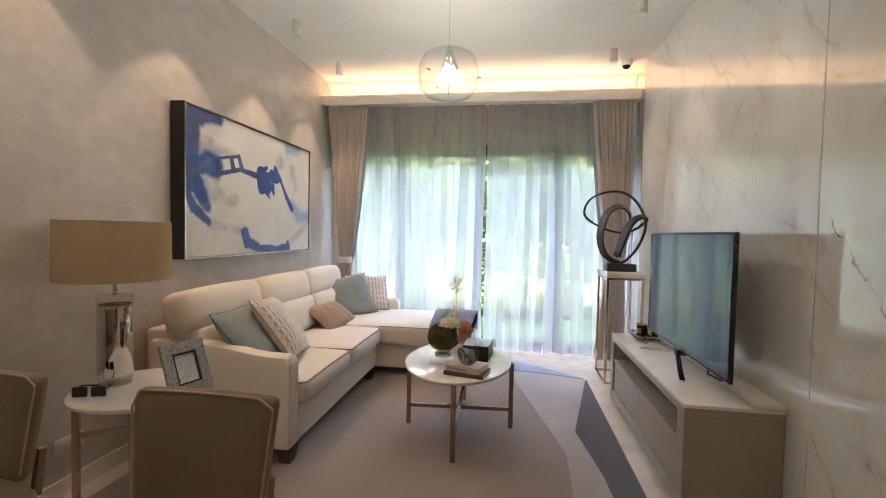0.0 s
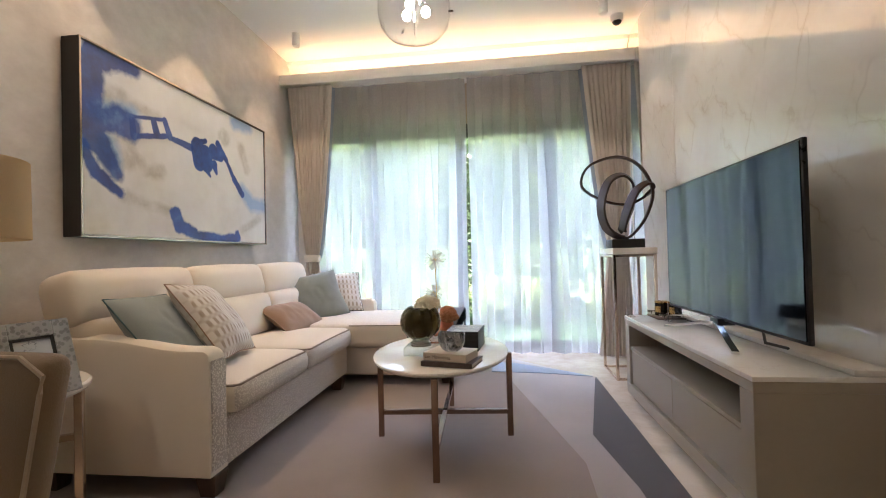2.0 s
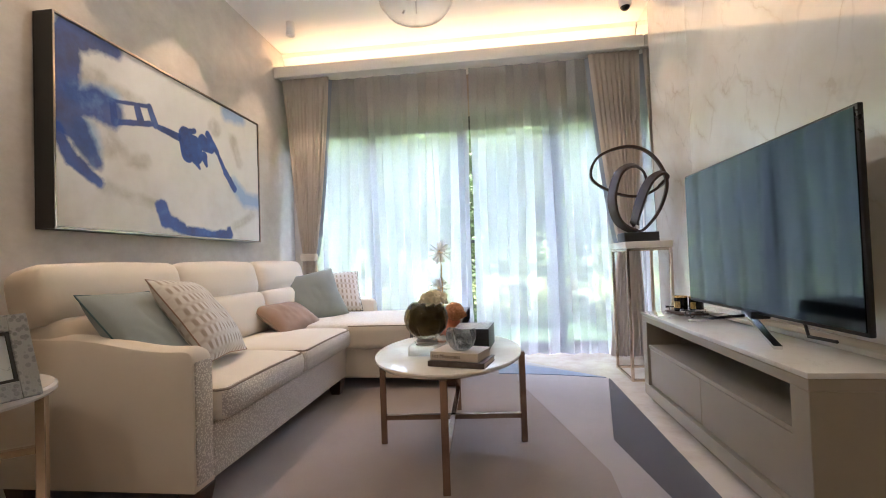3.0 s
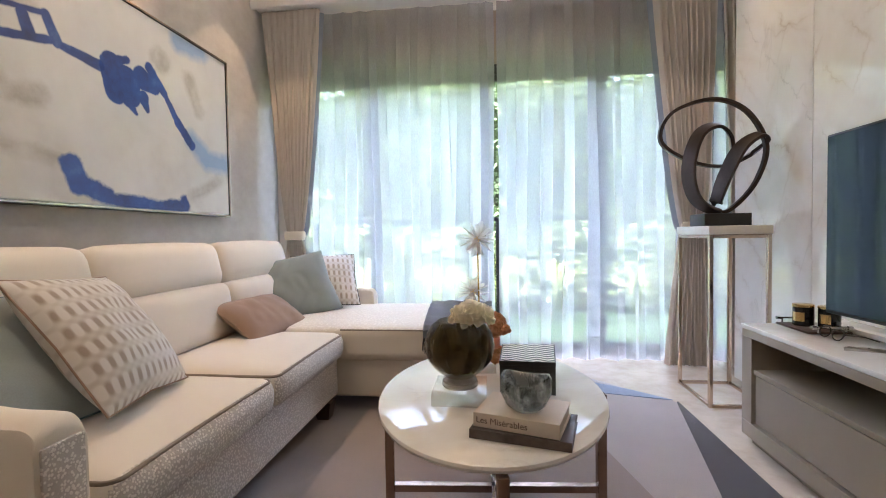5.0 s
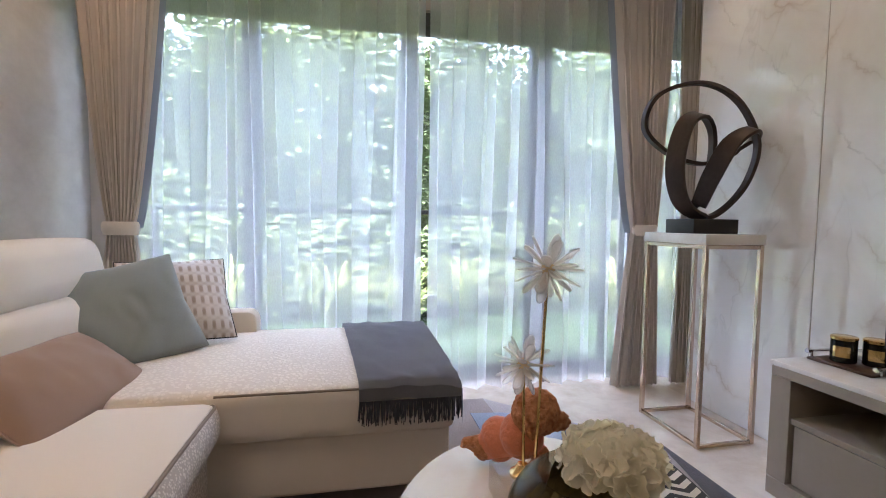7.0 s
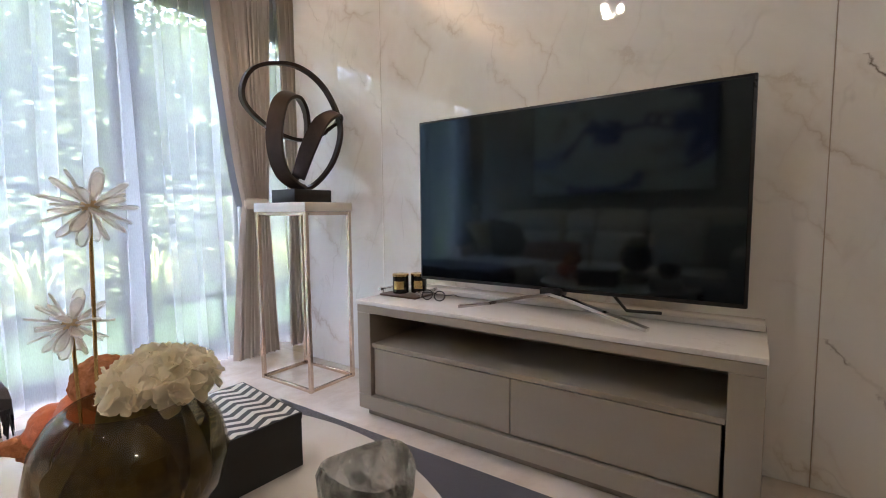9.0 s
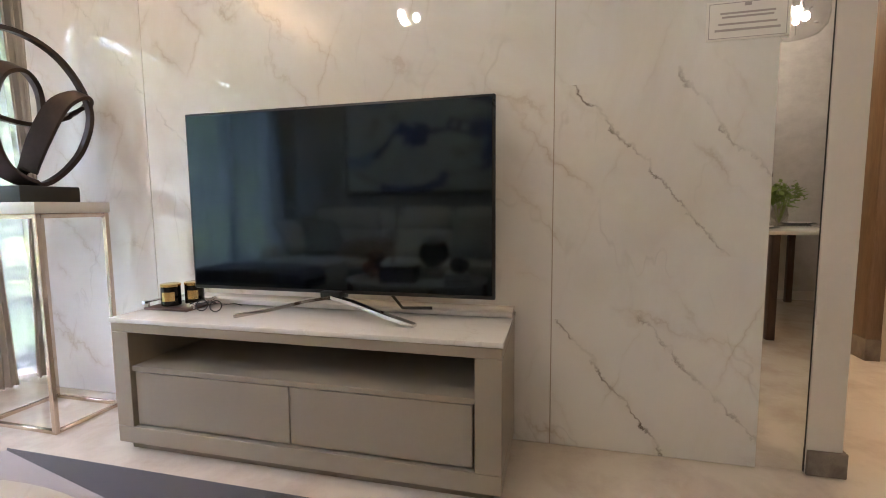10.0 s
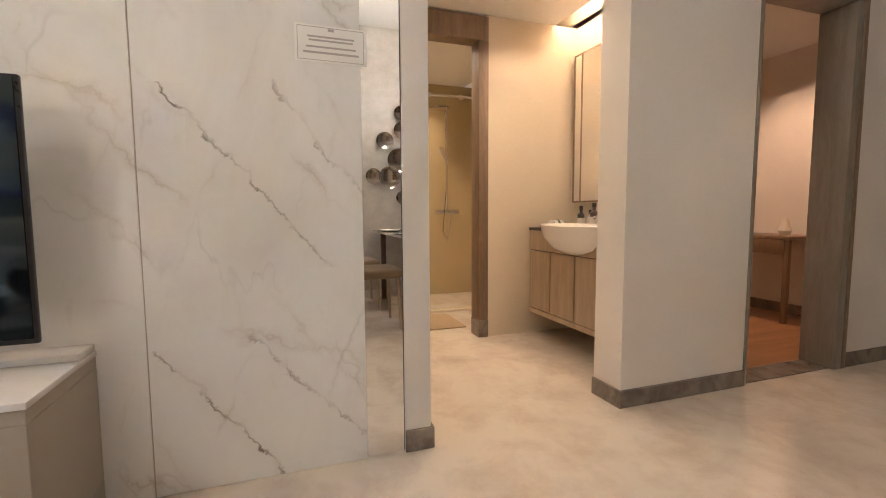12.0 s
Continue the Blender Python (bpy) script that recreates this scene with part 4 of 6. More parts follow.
for a, b in zip(rows, rows[1:]):
    for j in range(24):
        tb.faces.new((a[j], a[j + 1], b[j + 1], b[j]))
bmesh.ops.solidify(tb, geom=tb.faces[:], thickness=-0.005)
part("wool_cloth", tb, M_throw, throw)
fg = B()
rr = random.Random(4)
for k in range(120):
    x = -0.313 + 0.335 * k / 119
    l = rr.uniform(0.055, 0.085)
    dx = rr.uniform(-0.008, 0.008)
    sweep(fg, [(x, 3.554, 0.413), (x + dx * 0.5, 3.550, 0.413 - l * 0.5), (x + dx, 3.553, 0.413 - l)], 0.0022, n=4)
part("fringe", fg, plain("dark_fringe", (0.045, 0.045, 0.055), 0.9), throw, "dark knotted fringe")

# ---- sculpture ----
sc = thing("sculpture", (1.30, 4.0, 0.962), 0, "dark bronze sculpture of interlocking rings on a black block", "sculpture")
part("block", box(B(), 1.185, 1.425, 3.90, 4.09, 0.9625, 1.03, 0.004), M_black, sc, "black stone block")

# one ribbon, thin round the outer ring and broad in the two inner loops: x, y, z and its breadth
LOOP = ((1.0, 4.02, 1.45, 0.03), (1.05, 4.0, 1.6, 0.03), (1.25, 3.97, 1.66, 0.03), (1.4, 3.92, 1.58, 0.03), (1.48, 3.88, 1.39, 0.03), (1.44, 3.88, 1.21, 0.03), (1.36, 3.92, 1.08, 0.03), (1.29, 3.97, 1.04, 0.05), (1.17, 3.97, 1.11, 0.08), (1.13, 3.97, 1.28, 0.09), (1.19, 3.99, 1.47, 0.09), (1.31, 4.03, 1.53, 0.09), (1.4, 4.06, 1.46, 0.08), (1.39, 4.05, 1.3, 0.08), (1.29, 4.0, 1.1, 0.07), (1.31, 3.95, 1.23, 0.09), (1.37, 3.91, 1.38, 0.09), (1.45, 3.88, 1.44, 0.07), (1.5, 3.92, 1.41, 0.06), (1.44, 3.99, 1.34, 0.04), (1.33, 4.04, 1.3, 0.03), (1.16, 4.05, 1.34, 0.03))
rib = [Vector(p) for p in LOOP]
line, k = [], len(rib)
for i in range(k):
    a, b, c, d = rib[i - 1], rib[i], rib[(i + 1) % k], rib[(i + 2) % k]
    for q in range(9):
        t = q / 9
        line.append(0.5 * (2 * b + (c - a) * t + (2 * a - 5 * b + 4 * c - d) * t * t + (3 * b - a - 3 * c + d) * t * t * t))
rb = B()
rings = []
for i, p in enumerate(line):
    t = (line[(i + 1) % len(line)] - line[i - 1]).to_3d().normalized()
    side = t.cross(Vector((0, 1, 0))).normalized()
    deep = side.cross(t)
    turn_in = 0.45 if p.w > 0.045 else 0.0
    deep = (deep + side * turn_in).normalized()
    flat = deep.cross(t).normalized()
    rings.append([rb.verts.new(p.to_3d() + flat * x * 0.009 + deep * y * p.w / 2) for x, y in ((-1, -0.94), (-0.6, -1), (0.6, -1), (1, -0.94), (1, 0.94), (0.6, 1), (-0.6, 1), (-1, 0.94))])
for i in range(len(rings)):
    a, b = rings[i], rings[(i + 1) % len(rings)]
    for q in range(8):
        rb.faces.new((a[q], a[(q + 1) % 8], b[(q + 1) % 8], b[q]))
part("ribbon_loop", rb, M_bronze, sc, "dark bronze ribbon")

# ---- rug ----
rug = thing("rug", (0, 3.0, 0), 0, "large taupe area rug with charcoal, lilac and blue triangles", "rug")
part("field", slab(B(), [(-1.55, 1.35), (0.66, 1.35), (0.70, 2.45), (0.40, 3.78), (0.38, 4.50), (-1.55, 4.50)], 0.0, 0.011), M_rug, rug, smooth=False)
part("lilac_panel", slab(B(), [(0.6605, 1.35), (0.9035, 1.35), (0.8635, 2.25), (0.7915, 2.77), (1.0215, 3.846), (0.395, 4.486), (0.3805, 4.50), (0.4005, 3.78), (0.7005, 2.45)], 0.0, 0.011), M_rug_light, rug, "lilac grey panel", smooth=False)
part("charcoal_triangle", slab(B(), [(0.904, 1.35), (1.035, 1.35), (1.035, 3.865), (1.022, 3.846), (0.792, 2.77), (0.864, 2.25)], 0.0, 0.011), M_rug_dark, rug, "charcoal triangle", smooth=False)
part("blue_triangle", slab(B(), [(0.26, 4.0), (0.66, 3.96), (1.012, 3.872), (0.84, 4.02), (0.68, 4.127), (0.43, 4.29), (0.26, 4.31)], 0.0112, 0.0152), M_rug_blue, rug, "pale blue triangle", smooth=False)

# ---- things on the coffee table ----
M_smoke = glassy("smoked_glass", (0.88, 0.83, 0.70), 0.76)
M_moss = plain("dark_moss", (0.21, 0.165, 0.055), 0.5, vary=0.75, scale=22)
M_petal = cloth_through("cream_petal", (0.94, 0.88, 0.70), 0.0, 0.45)
M_crystal = glassy("crystal", (0.97, 0.96, 0.92), 0.95)
blk = thing("crystal_block", (-0.05, 2.61, TZ), 0, "clear crystal block on the marble coffee table", "block")
part("block", box(B(), -0.127, 0.027, 2.535, 2.69, TZ + 0.0005, TZ + 0.042, 0.003), M_crystal, blk)
vase = thing("vase", (-0.050, 2.598, TZ + 0.043), 0, "round smoked glass fishbowl vase with dark foliage", "vase")
vc = (-0.050, 2.598, TZ + 0.160)
part("bowl", lathe(B(), [(r * 0.95, z * 0.78) for r, z in ((0.045, -0.112), (0.075, -0.085), (0.098, -0.05), (0.108, 0.0), (0.100, 0.045), (0.083, 0.078), (0.066, 0.094), (0.063, 0.092), (0.080, 0.076), (0.097, 0.044), (0.105, 0.0), (0.095, -0.049), (0.072, -0.082), (0.0, -0.10))], 72, vc), M_smoke, vase, "smoked glass bowl")
part("foot", lathe(B(), [(0.0, -0.117), (0.050, -0.117), (0.053, -0.113), (0.053, -0.109), (0.047, -0.106), (0.047, -0.104), (0.051, -0.101), (0.050, -0.097), (0.044, -0.093), (0.040, -0.087), (0.0, -0.087)], 48, vc), plain("ringed_crystal", (0.62, 0.60, 0.57), 0.06, 0.6, vary=0.1), vase, "ringed crystal foot")
rr = random.Random(8)


def bowl_radius(z):
    """The bowl's inner radius at a height from its middle."""
    return 0.093 * math.sqrt(max(0.02, 1 - (z / 0.096) ** 2))


fl = B()
for k in range(26):
    a, lean, w = k * 2.4, rr.uniform(-0.9, 0.9), rr.uniform(0.20, 0.36)
    prev = None
    for j in range(11):
        u = j / 10
        z = -0.070 + u * rr.uniform(0.126, 0.138)
        half = w * math.sin(math.pi * min(1, 0.12 + 0.83 * u)) ** 0.8
        rad = bowl_radius(z) * (0.90 - 0.16 * (k % 3) / 2) + 0.003 * math.sin(9 * u + k)
        now = [fl.verts.new((vc[0] + rad * math.cos(a + lean * u + e * half), vc[1] + rad * math.sin(a + lean * u + e * half), vc[2] + z - 0.002 * abs(e))) for e in (-1, -0.5, 0, 0.5, 1)]
        if prev:
            for i in range(4):
                fl.faces.new((prev[i], prev[i + 1], now[i + 1], now[i]))
        prev = now
part("foliage", fl, M_moss, vase, "olive brown leaves wrapped inside the bowl")
blooms = B()
for k in range(50):
    up = 1 - 1.0 * (k + 0.5) / 50
    a = k * 2.39996
    flat = math.sqrt(max(0.0, 1 - up * up))
    axis = Vector((flat * math.cos(a), flat * math.sin(a), up + 0.15)).normalized()
    c = Vector((vc[0] + 0.036, vc[1] + 0.004, vc[2] + 0.074)) + Vector((axis.x * 0.057, axis.y * 0.056, axis.z * 0.042)) * rr.uniform(0.90, 1.06)
    m = frame_of(c, axis.cross(Vector((rr.uniform(-1, 1), rr.uniform(-1, 1), 0.4))), Vector((rr.uniform(-1, 1), rr.uniform(-1, 1), rr.uniform(-1, 1))))
    look_to = m.to_3x3() @ Vector((0, 0, 1))
    turn_over = look_to.rotation_difference(axis).to_matrix().to_4x4()
    m = Matrix.Translation(c) @ turn_over @ m.to_3x3().to_4x4()
    for q in range(4):
        b = q * math.pi / 2 + rr.uniform(-0.25, 0.25)
        cup, size = rr.uniform(0.1, 0.7), rr.uniform(0.0115, 0.0145)
        rows = []
        for i in range(5):
            u = i / 4
            half = size * (0.22 + 0.98 * math.sin(math.pi * (0.12 + 0.80 * u)) ** 0.9) * 0.80
            ring = []
            for e in (-1, -0.5, 0, 0.5, 1):
                out_ = 0.002 + 1.75 * size * u * (1 - 0.16 * e * e * u)
                p = Vector((out_ * math.cos(b) - e * half * math.sin(b), out_ * math.sin(b) + e * half * math.cos(b),
                            size * (cup * u * u + 0.22 * e * e * u) + 0.0008 * math.sin(5 * e + 7 * u + k)))
                ring.append(blooms.verts.new(m @ p))
            rows.append(ring)
        for g0, g1 in zip(rows, rows[1:]):
            for i in range(4):
                blooms.faces.new((g0[i], g0[i + 1], g1[i + 1], g1[i]))
part("blossoms", blooms, M_petal, vase, "cream silk hydrangea blossoms")

M_petal_glass = cloth_through("crystal_petal", (0.96, 0.94, 0.90), 0.45, 0.55)
M_bead = plain("amber_bead", (0.62, 0.48, 0.30), 0.1, vary=0.1)
orn = thing("flower_ornament", (0.0, 2.90, TZ), 0, "two crystal starburst flowers on gold stems and crystal base", "ornament")
part("base", box(B(), -0.065, 0.055, 2.845, 2.955, TZ + 0.0005, TZ + 0.065, 0.004), M_crystal, orn, "clear crystal base")
part("cap", lathe(B(), [(0.024, 0), (0.024, 0.006), (0.015, 0.012), (0.010, 0.022), (0.0, 0.024)], 20, (-0.02, 2.885, TZ + 0.0655)), M_brass, orn, "gold cap")
for bx, by, cz, R in ((-0.004, 2.83, 0.92, 0.062), (-0.022, 2.885, 0.735, 0.056)):
    stem = part("stem", sweep(B(), [(-0.018 if cz < 0.8 else 0.0, 2.885 if cz < 0.8 else 2.875, TZ + 0.066), (bx, by, cz)], 0.0028, n=8), M_brass, orn, "gold stem")
    pb = B()
    for k in range(26):
        z = 1 - 2 * (k + 0.5) / 26
        a = k * 2.39996
        d = Vector((math.cos(a) * math.sqrt(1 - z * z), math.sin(a) * math.sqrt(1 - z * z), z))
        side = d.cross(Vector((0.3, 0.2, 1.0))).normalized()
        loop = []
        for q in range(14):
            w = 2 * math.pi * q / 14
            along = 0.5 - 0.5 * math.cos(w)
            loop.append(Vector((bx, by, cz)) + d * (0.010 + (R - 0.010) * along) + side * (0.0105 * math.sin(w) * (0.35 + 0.65 * along)))
        sweep(pb, loop, 0.0019, n=6, closed=True)
        pb.faces.new([pb.verts.new(p) for p in loop])
    part("crystal_petals", pb, M_petal_glass, stem, "clear crystal looped petals")
    part("bead", lathe(B(), [(0.0, -0.013), (0.009, -0.009), (0.013, 0.0), (0.009, 0.009), (0.0, 0.013)], 14, (bx, by, cz)), M_bead, stem, "amber glass bead")

# one soft body: trunk, chest, head, muzzle, two ears, tail and front paws (place, radius, stretch, clothed)
TOY = (((0.0, 0.0, 0.052), 0.050, (0.85, 0.95, 1.0), 1), ((0.035, -0.05, 0.082), 0.048, (1, 1, 1.05), 1), ((0.055, -0.075, 0.142), 0.049, (1.05, 1, 1), 0), ((0.094, -0.095, 0.128), 0.025, (1.1, 0.9, 0.8), 0),
       ((0.03, -0.112, 0.134), 0.022, (0.7, 0.7, 1.5), 0), ((0.05, -0.03, 0.138), 0.022, (0.7, 0.7, 1.5), 0), ((-0.055, 0.012, 0.042), 0.020, (1.6, 0.75, 0.75), 0), ((-0.030, 0.008, 0.032), 0.030, (1, 0.9, 1.0), 0),
       ((0.062, -0.10, 0.030), 0.021, (0.9, 0.9, 1.45), 0), ((0.078, -0.05, 0.030), 0.021, (0.9, 0.9, 1.45), 0))
lump = B()
for p, rad, sc_, _ in TOY:
    bmesh.ops.create_icosphere(lump, subdivisions=3, radius=rad, matrix=Matrix.Translation(p) @ Matrix.Diagonal((*sc_, 1)))
lump_mesh = bpy.data.meshes.new("lump")
lump.to_mesh(lump_mesh)
lump.free()
source = new("lump_source", lump_mesh)
fuse = source.modifiers.new("fuse", "REMESH")
fuse.mode, fuse.voxel_size = "VOXEL", 0.0035
whole = bpy.data.meshes.new_from_object(source.evaluated_get(bpy.context.evaluated_depsgraph_get()))
bpy.data.objects.remove(source)
toy = B()
toy.from_mesh(whole)
toy.normal_update()
for v in toy.verts:
    curl = noise.noise(v.co * 95) + 0.6 * noise.noise(v.co * 210)
    near = min(TOY, key=lambda q: (v.co - Vector(q[0])).length / q[1])
    v.co += v.normal * curl * (0.0015 if near[3] else 0.0042)
for f in toy.faces:
    mid_ = f.calc_center_median()
    f.material_index = min(TOY, key=lambda q: (mid_ - Vector(q[0])).length / q[1])[3]
toy.transform(Matrix.Translation((-0.012, 3.05, TZ + 0.001)))
low = min(v.co.z for v in toy.verts)
toy.transform(Matrix.Translation((0, 0, TZ + 0.001 - low)))
n = Nodes("orange_plush")
pcol = n.ramp(n.noise(90, 3), [(0.3, (0.28, 0.10, 0.035)), (0.7, (0.52, 0.23, 0.10))])
n.bump(n.noise(160, 3), 0.6, 0.004)
M_plush = n.set(pcol, 0.95)
M_jacket = fabric("orange_knit", (0.60, 0.20, 0.10), 200, 0.12, 0.5)
tagged(part("plush_toy", toy, [M_plush, M_jacket], None), "small curly brown plush dog in an orange jacket", "plush toy")

cbox = thing("keepsake_box", (0.15, 2.75, TZ), 0, "black box with a black and white chevron lid", "box")
quad = [(0.065, 2.66), (0.229, 2.65), (0.253, 2.87), (0.077, 2.865)]
part("body", slab(B(), quad, TZ + 0.0005, TZ + 0.086), M_black, cbox, smooth=False)
n = Nodes("chevron")
o3 = n.xyz(n.place((1, 1, 1), (0, 0, 2)))
zig = n.math("ABSOLUTE", n.math("SUBTRACT", n.math("FRACT", n.math("DIVIDE", o3[0], 0.062)), 0.5))
band = n.math("FRACT", n.math("ADD", n.math("DIVIDE", o3[1], 0.025), n.math("MULTIPLY", zig, 1.5)))
stripe = n.math("GREATER_THAN", n.math("ADD", band, n.math("MULTIPLY", n.math("SUBTRACT", n.noise(60), 0.5), 0.06)), 0.5)
M_chev = n.set(n.mix(stripe, (0.02, 0.02, 0.02), (0.78, 0.75, 0.68)), 0.35)
part("lid", slab(B(), [(x + (0.15 - x) * -0.012, y + (2.75 - y) * -0.012) for x, y in quad], TZ + 0.0865, TZ + 0.0985), M_black, cbox, smooth=False)
part("inlay", slab(B(), [(x + (0.15 - x) * 0.03, y + (2.75 - y) * 0.03) for x, y in quad], TZ + 0.0987, TZ + 0.0995), M_chev, cbox, "chevron inlaid lid", smooth=False)

M_paper = plain("book_paper", (0.74, 0.68, 0.58), 0.8, vary=0.06, grain=300)
M_cover = plain("cream_book_cover", (0.66, 0.57, 0.47), 0.5, vary=0.05)
M_cover2 = plain("dark_book_cover", (0.10, 0.075, 0.065), 0.35, vary=0.5, scale=14)
M_ink = plain("ink", (0.10, 0.05, 0.035), 0.6)


def book(label, cx, cy, z, w, d, t, rz, cover, title=""):
    b = thing("book", (cx, cy, z), rz, label, "book", "books on the coffee table")
    part("pages", box(B(), -w / 2 + 0.004, w / 2 - 0.004, -d / 2 + 0.003, d / 2 - 0.004, 0.003, t - 0.003), M_paper, b, smooth=False, world_space=False)
    cv_ = B()
    box(cv_, -w / 2, w / 2, -d / 2, d / 2, 0.0, 0.003, 0.0008, 1), box(cv_, -w / 2, w / 2, -d / 2, d / 2, t - 0.003, t, 0.0008, 1)
    box(cv_, -w / 2, w / 2, -d / 2 - 0.002, -d / 2 + 0.001, 0.0, t, 0.0008, 1)
    part("cover", cv_, cover, b, smooth=False, world_space=False)
    if title:
        cu_ = bpy.data.curves.new("title", "FONT")
        cu_.body, cu_.size, cu_.extrude, cu_.align_x, cu_.align_y = title, t * 0.62, 0.0003, "CENTER", "CENTER"
        me = bpy.data.meshes.new_from_object(new("title_source", cu_).evaluated_get(bpy.context.evaluated_depsgraph_get()))
        bpy.data.objects.remove(bpy.data.objects["title_source"])
        me.materials.append(M_ink)
        ob = new("title", me)
        ob.parent = b
        ob.matrix_basis = pose(-w * 0.16, -d / 2 - 0.0026, t / 2, 90, 0, 0)


book("dark illustrated book lying under another on the table", 0.124, 2.405, TZ + 0.0005, 0.235, 0.165, 0.022, -14, M_cover2)
book("thick cream novel lying on a darker book", 0.120, 2.408, TZ + 0.0235, 0.204, 0.15, 0.034, -18, M_cover, "Les Mis\u00e9rables")
bw = thing("glass_bowl", (0.125, 2.388, TZ + 0.058), 0, "streaked grey art glass bowl with a wavy rim", "bowl")
bb = B()
lathe(bb, [(0.0, 0.0), (0.03, 0.001), (0.048, 0.016), (0.06, 0.042), (0.062, 0.068), (0.056, 0.080), (0.053, 0.079), (0.058, 0.066), (0.055, 0.042), (0.043, 0.020), (0.0, 0.007)], 36, (0.125, 2.388, TZ + 0.058))
for v in bb.verts:
    if v.co.z > TZ + 0.1:
        v.co.z += 0.008 * math.cos(2 * math.atan2(v.co.y - 2.388, v.co.x - 0.125) + 0.6)
n = Nodes("streaked_glass")
streak = n.noise(26, 5, 0.6, n.place((1, 1, 0.35), (20, 30, 0)), 1.5)
n.set(n.ramp(streak, [(0.40, (0.05, 0.065, 0.065)), (0.49, (0.42, 0.45, 0.44)), (0.60, (0.85, 0.85, 0.82))]), 0.05, Transmission_Weight=0.6, Alpha=0.72)
part("bowl", bb, n.mat, bw)

# ---- things on the console ----
tray = thing("serving_tray", (1.38, 3.33, 0.5245), 0, "small dark tray with chrome bar handles", "tray")
part("base", box(B(), 1.27, 1.43, 3.21, 3.42, 0.5245, 0.534, 0.003), M_dark_wood, tray)
for y in (3.205, 3.425):
    hb = B()
    sweep(hb, [(1.29, y, 0.552), (1.41, y, 0.552)], 0.005, n=10)
    for x in (1.30, 1.40):
        rod(hb, (x, y, 0.532), (x, y, 0.552), 0.004)
    for x in (1.285, 1.415):
        rod(hb, (x - 0.008, y, 0.552), (x + 0.008, y, 0.552), 0.008)
    part("handle", hb, M_chrome, tray, "chrome bar handle")
for x, y in ((1.335, 3.345), (1.395, 3.285)):
    cn = thing("candle_jar", (x, y, 0.5345), 0, "black glass candle jar with a gold lid and label", "candle", "candle jars")
    part("jar", lathe(B(), [(0.034, 0), (0.037, 0.003), (0.037, 0.075), (0.034, 0.078), (0.0, 0.078)], 28, (x, y, 0.5345)), plain("black_glass", (0.01, 0.01, 0.01), 0.06), cn)
    part("lid", lathe(B(), [(0.038, 0.0785), (0.038, 0.088), (0.035, 0.09), (0.0, 0.09)], 28, (x, y, 0.5345)), M_brass, cn, "gold lid")
    lb = B()
    for k in range(6):
        a = [math.pi + 0.55 * (q / 5 - 0.5) * 2 + 0.35 for q in (k, k + 1)]
        lb.faces.new([lb.verts.new((x + 0.0376 * math.cos(t), y + 0.0376 * math.sin(t), z)) for t, z in ((a[0], 0.555), (a[1], 0.555), (a[1], 0.592), (a[0], 0.592))])
    part("label_plate", lb, M_brass, cn, "gold rectangular label")
gl = thing("spectacles", (1.30, 3.13, 0.525), 0, "pair of black-rimmed spectacles lying on the console", "spectacles")
gb = B()
for y in (3.10, 3.165):
    sweep(gb, [(1.30 + 0.022 * math.sin(a) * 0.3, y + 0.027 * math.cos(a), 0.548 + 0.02 * math.sin(a)) for a in [2 * math.pi * i / 20 for i in range(20)]], 0.0025, n=6, closed=True, up=(1, 0, 0))
part("rims", gb, M_black, gl)
for y in (3.072, 3.193):
    part("temple", sweep(B(), [(1.30, y, 0.553), (1.37, y, 0.545), (1.42, y + 0.005, 0.527)], 0.002, n=6), M_black, gl)

# ---- side table, lamp, picture frame ----
st = thing("side_table", (-1.26, 1.60, 0), 0, "round white marble side table on champagne metal legs", "side table")
part("tabletop", lathe(B(), [(0.0, -0.026), (0.270, -0.026), (0.277, -0.018), (0.277, -0.006), (0.270, 0.0), (0.0, 0.0)], 56, (-1.26, 1.60, 0.555)), M_top, st, "white marble top")
for a in (35, 125, 215, 305):
    x, y = -1.26 + 0.245 * math.cos(radians(a)), 1.60 + 0.245 * math.sin(radians(a))
    part("leg", box(B(), -0.02, 0.02, -0.012, 0.012, 0.0, 0.529, 0.002, 1, pose(x, y, 0, 0, 0, a + 90)), M_gold, st)
for a in (35, 125):
    c, s = 0.245 * math.cos(radians(a)), 0.245 * math.sin(radians(a))
    part("stretcher", sweep(B(), [(-1.26 - c, 1.60 - s, 0.37), (-1.26 + c, 1.60 + s, 0.37)], 0.02, 0.02), M_gold, st)
M_shade = cloth_through("linen_shade", (0.64, 0.48, 0.28), 0.0, 0.3)
lampo = thing("table_lamp", (-1.405, 1.60, 0.5555), 0, "table lamp with chrome and crystal column, wide beige drum shade", "lamp")
lx, ly = -1.405, 1.60
part("foot", lathe(B(), [(0.062, 0), (0.064, 0.004), (0.064, 0.038), (0.060, 0.042), (0.0, 0.042)], 36, (lx, ly, 0.556)), M_crystal, lampo, "clear crystal foot")
part("column", lathe(B(), [(0.066, 0.043), (0.070, 0.05), (0.070, 0.355), (0.064, 0.362), (0.0, 0.362)], 40, (lx, ly, 0.556)), M_chrome, lampo, "polished chrome column")
part("collar", lathe(B(), [(0.070, 0.362), (0.071, 0.365), (0.071, 0.40), (0.066, 0.404), (0.0, 0.404)], 36, (lx, ly, 0.556)), M_crystal, lampo, "clear crystal collar")
part("neck", rod(B(), (lx, ly, 0.958), (lx, ly, 1.06), 0.011), M_chrome, lampo)
part("shade", lathe(B(), [(0.222, 0.0), (0.219, 0.26), (0.217, 0.26), (0.220, 0.0), (0.222, 0.0)], 56, (lx, ly, 1.03)), M_shade, lampo, "beige linen drum shade")
sp = B()
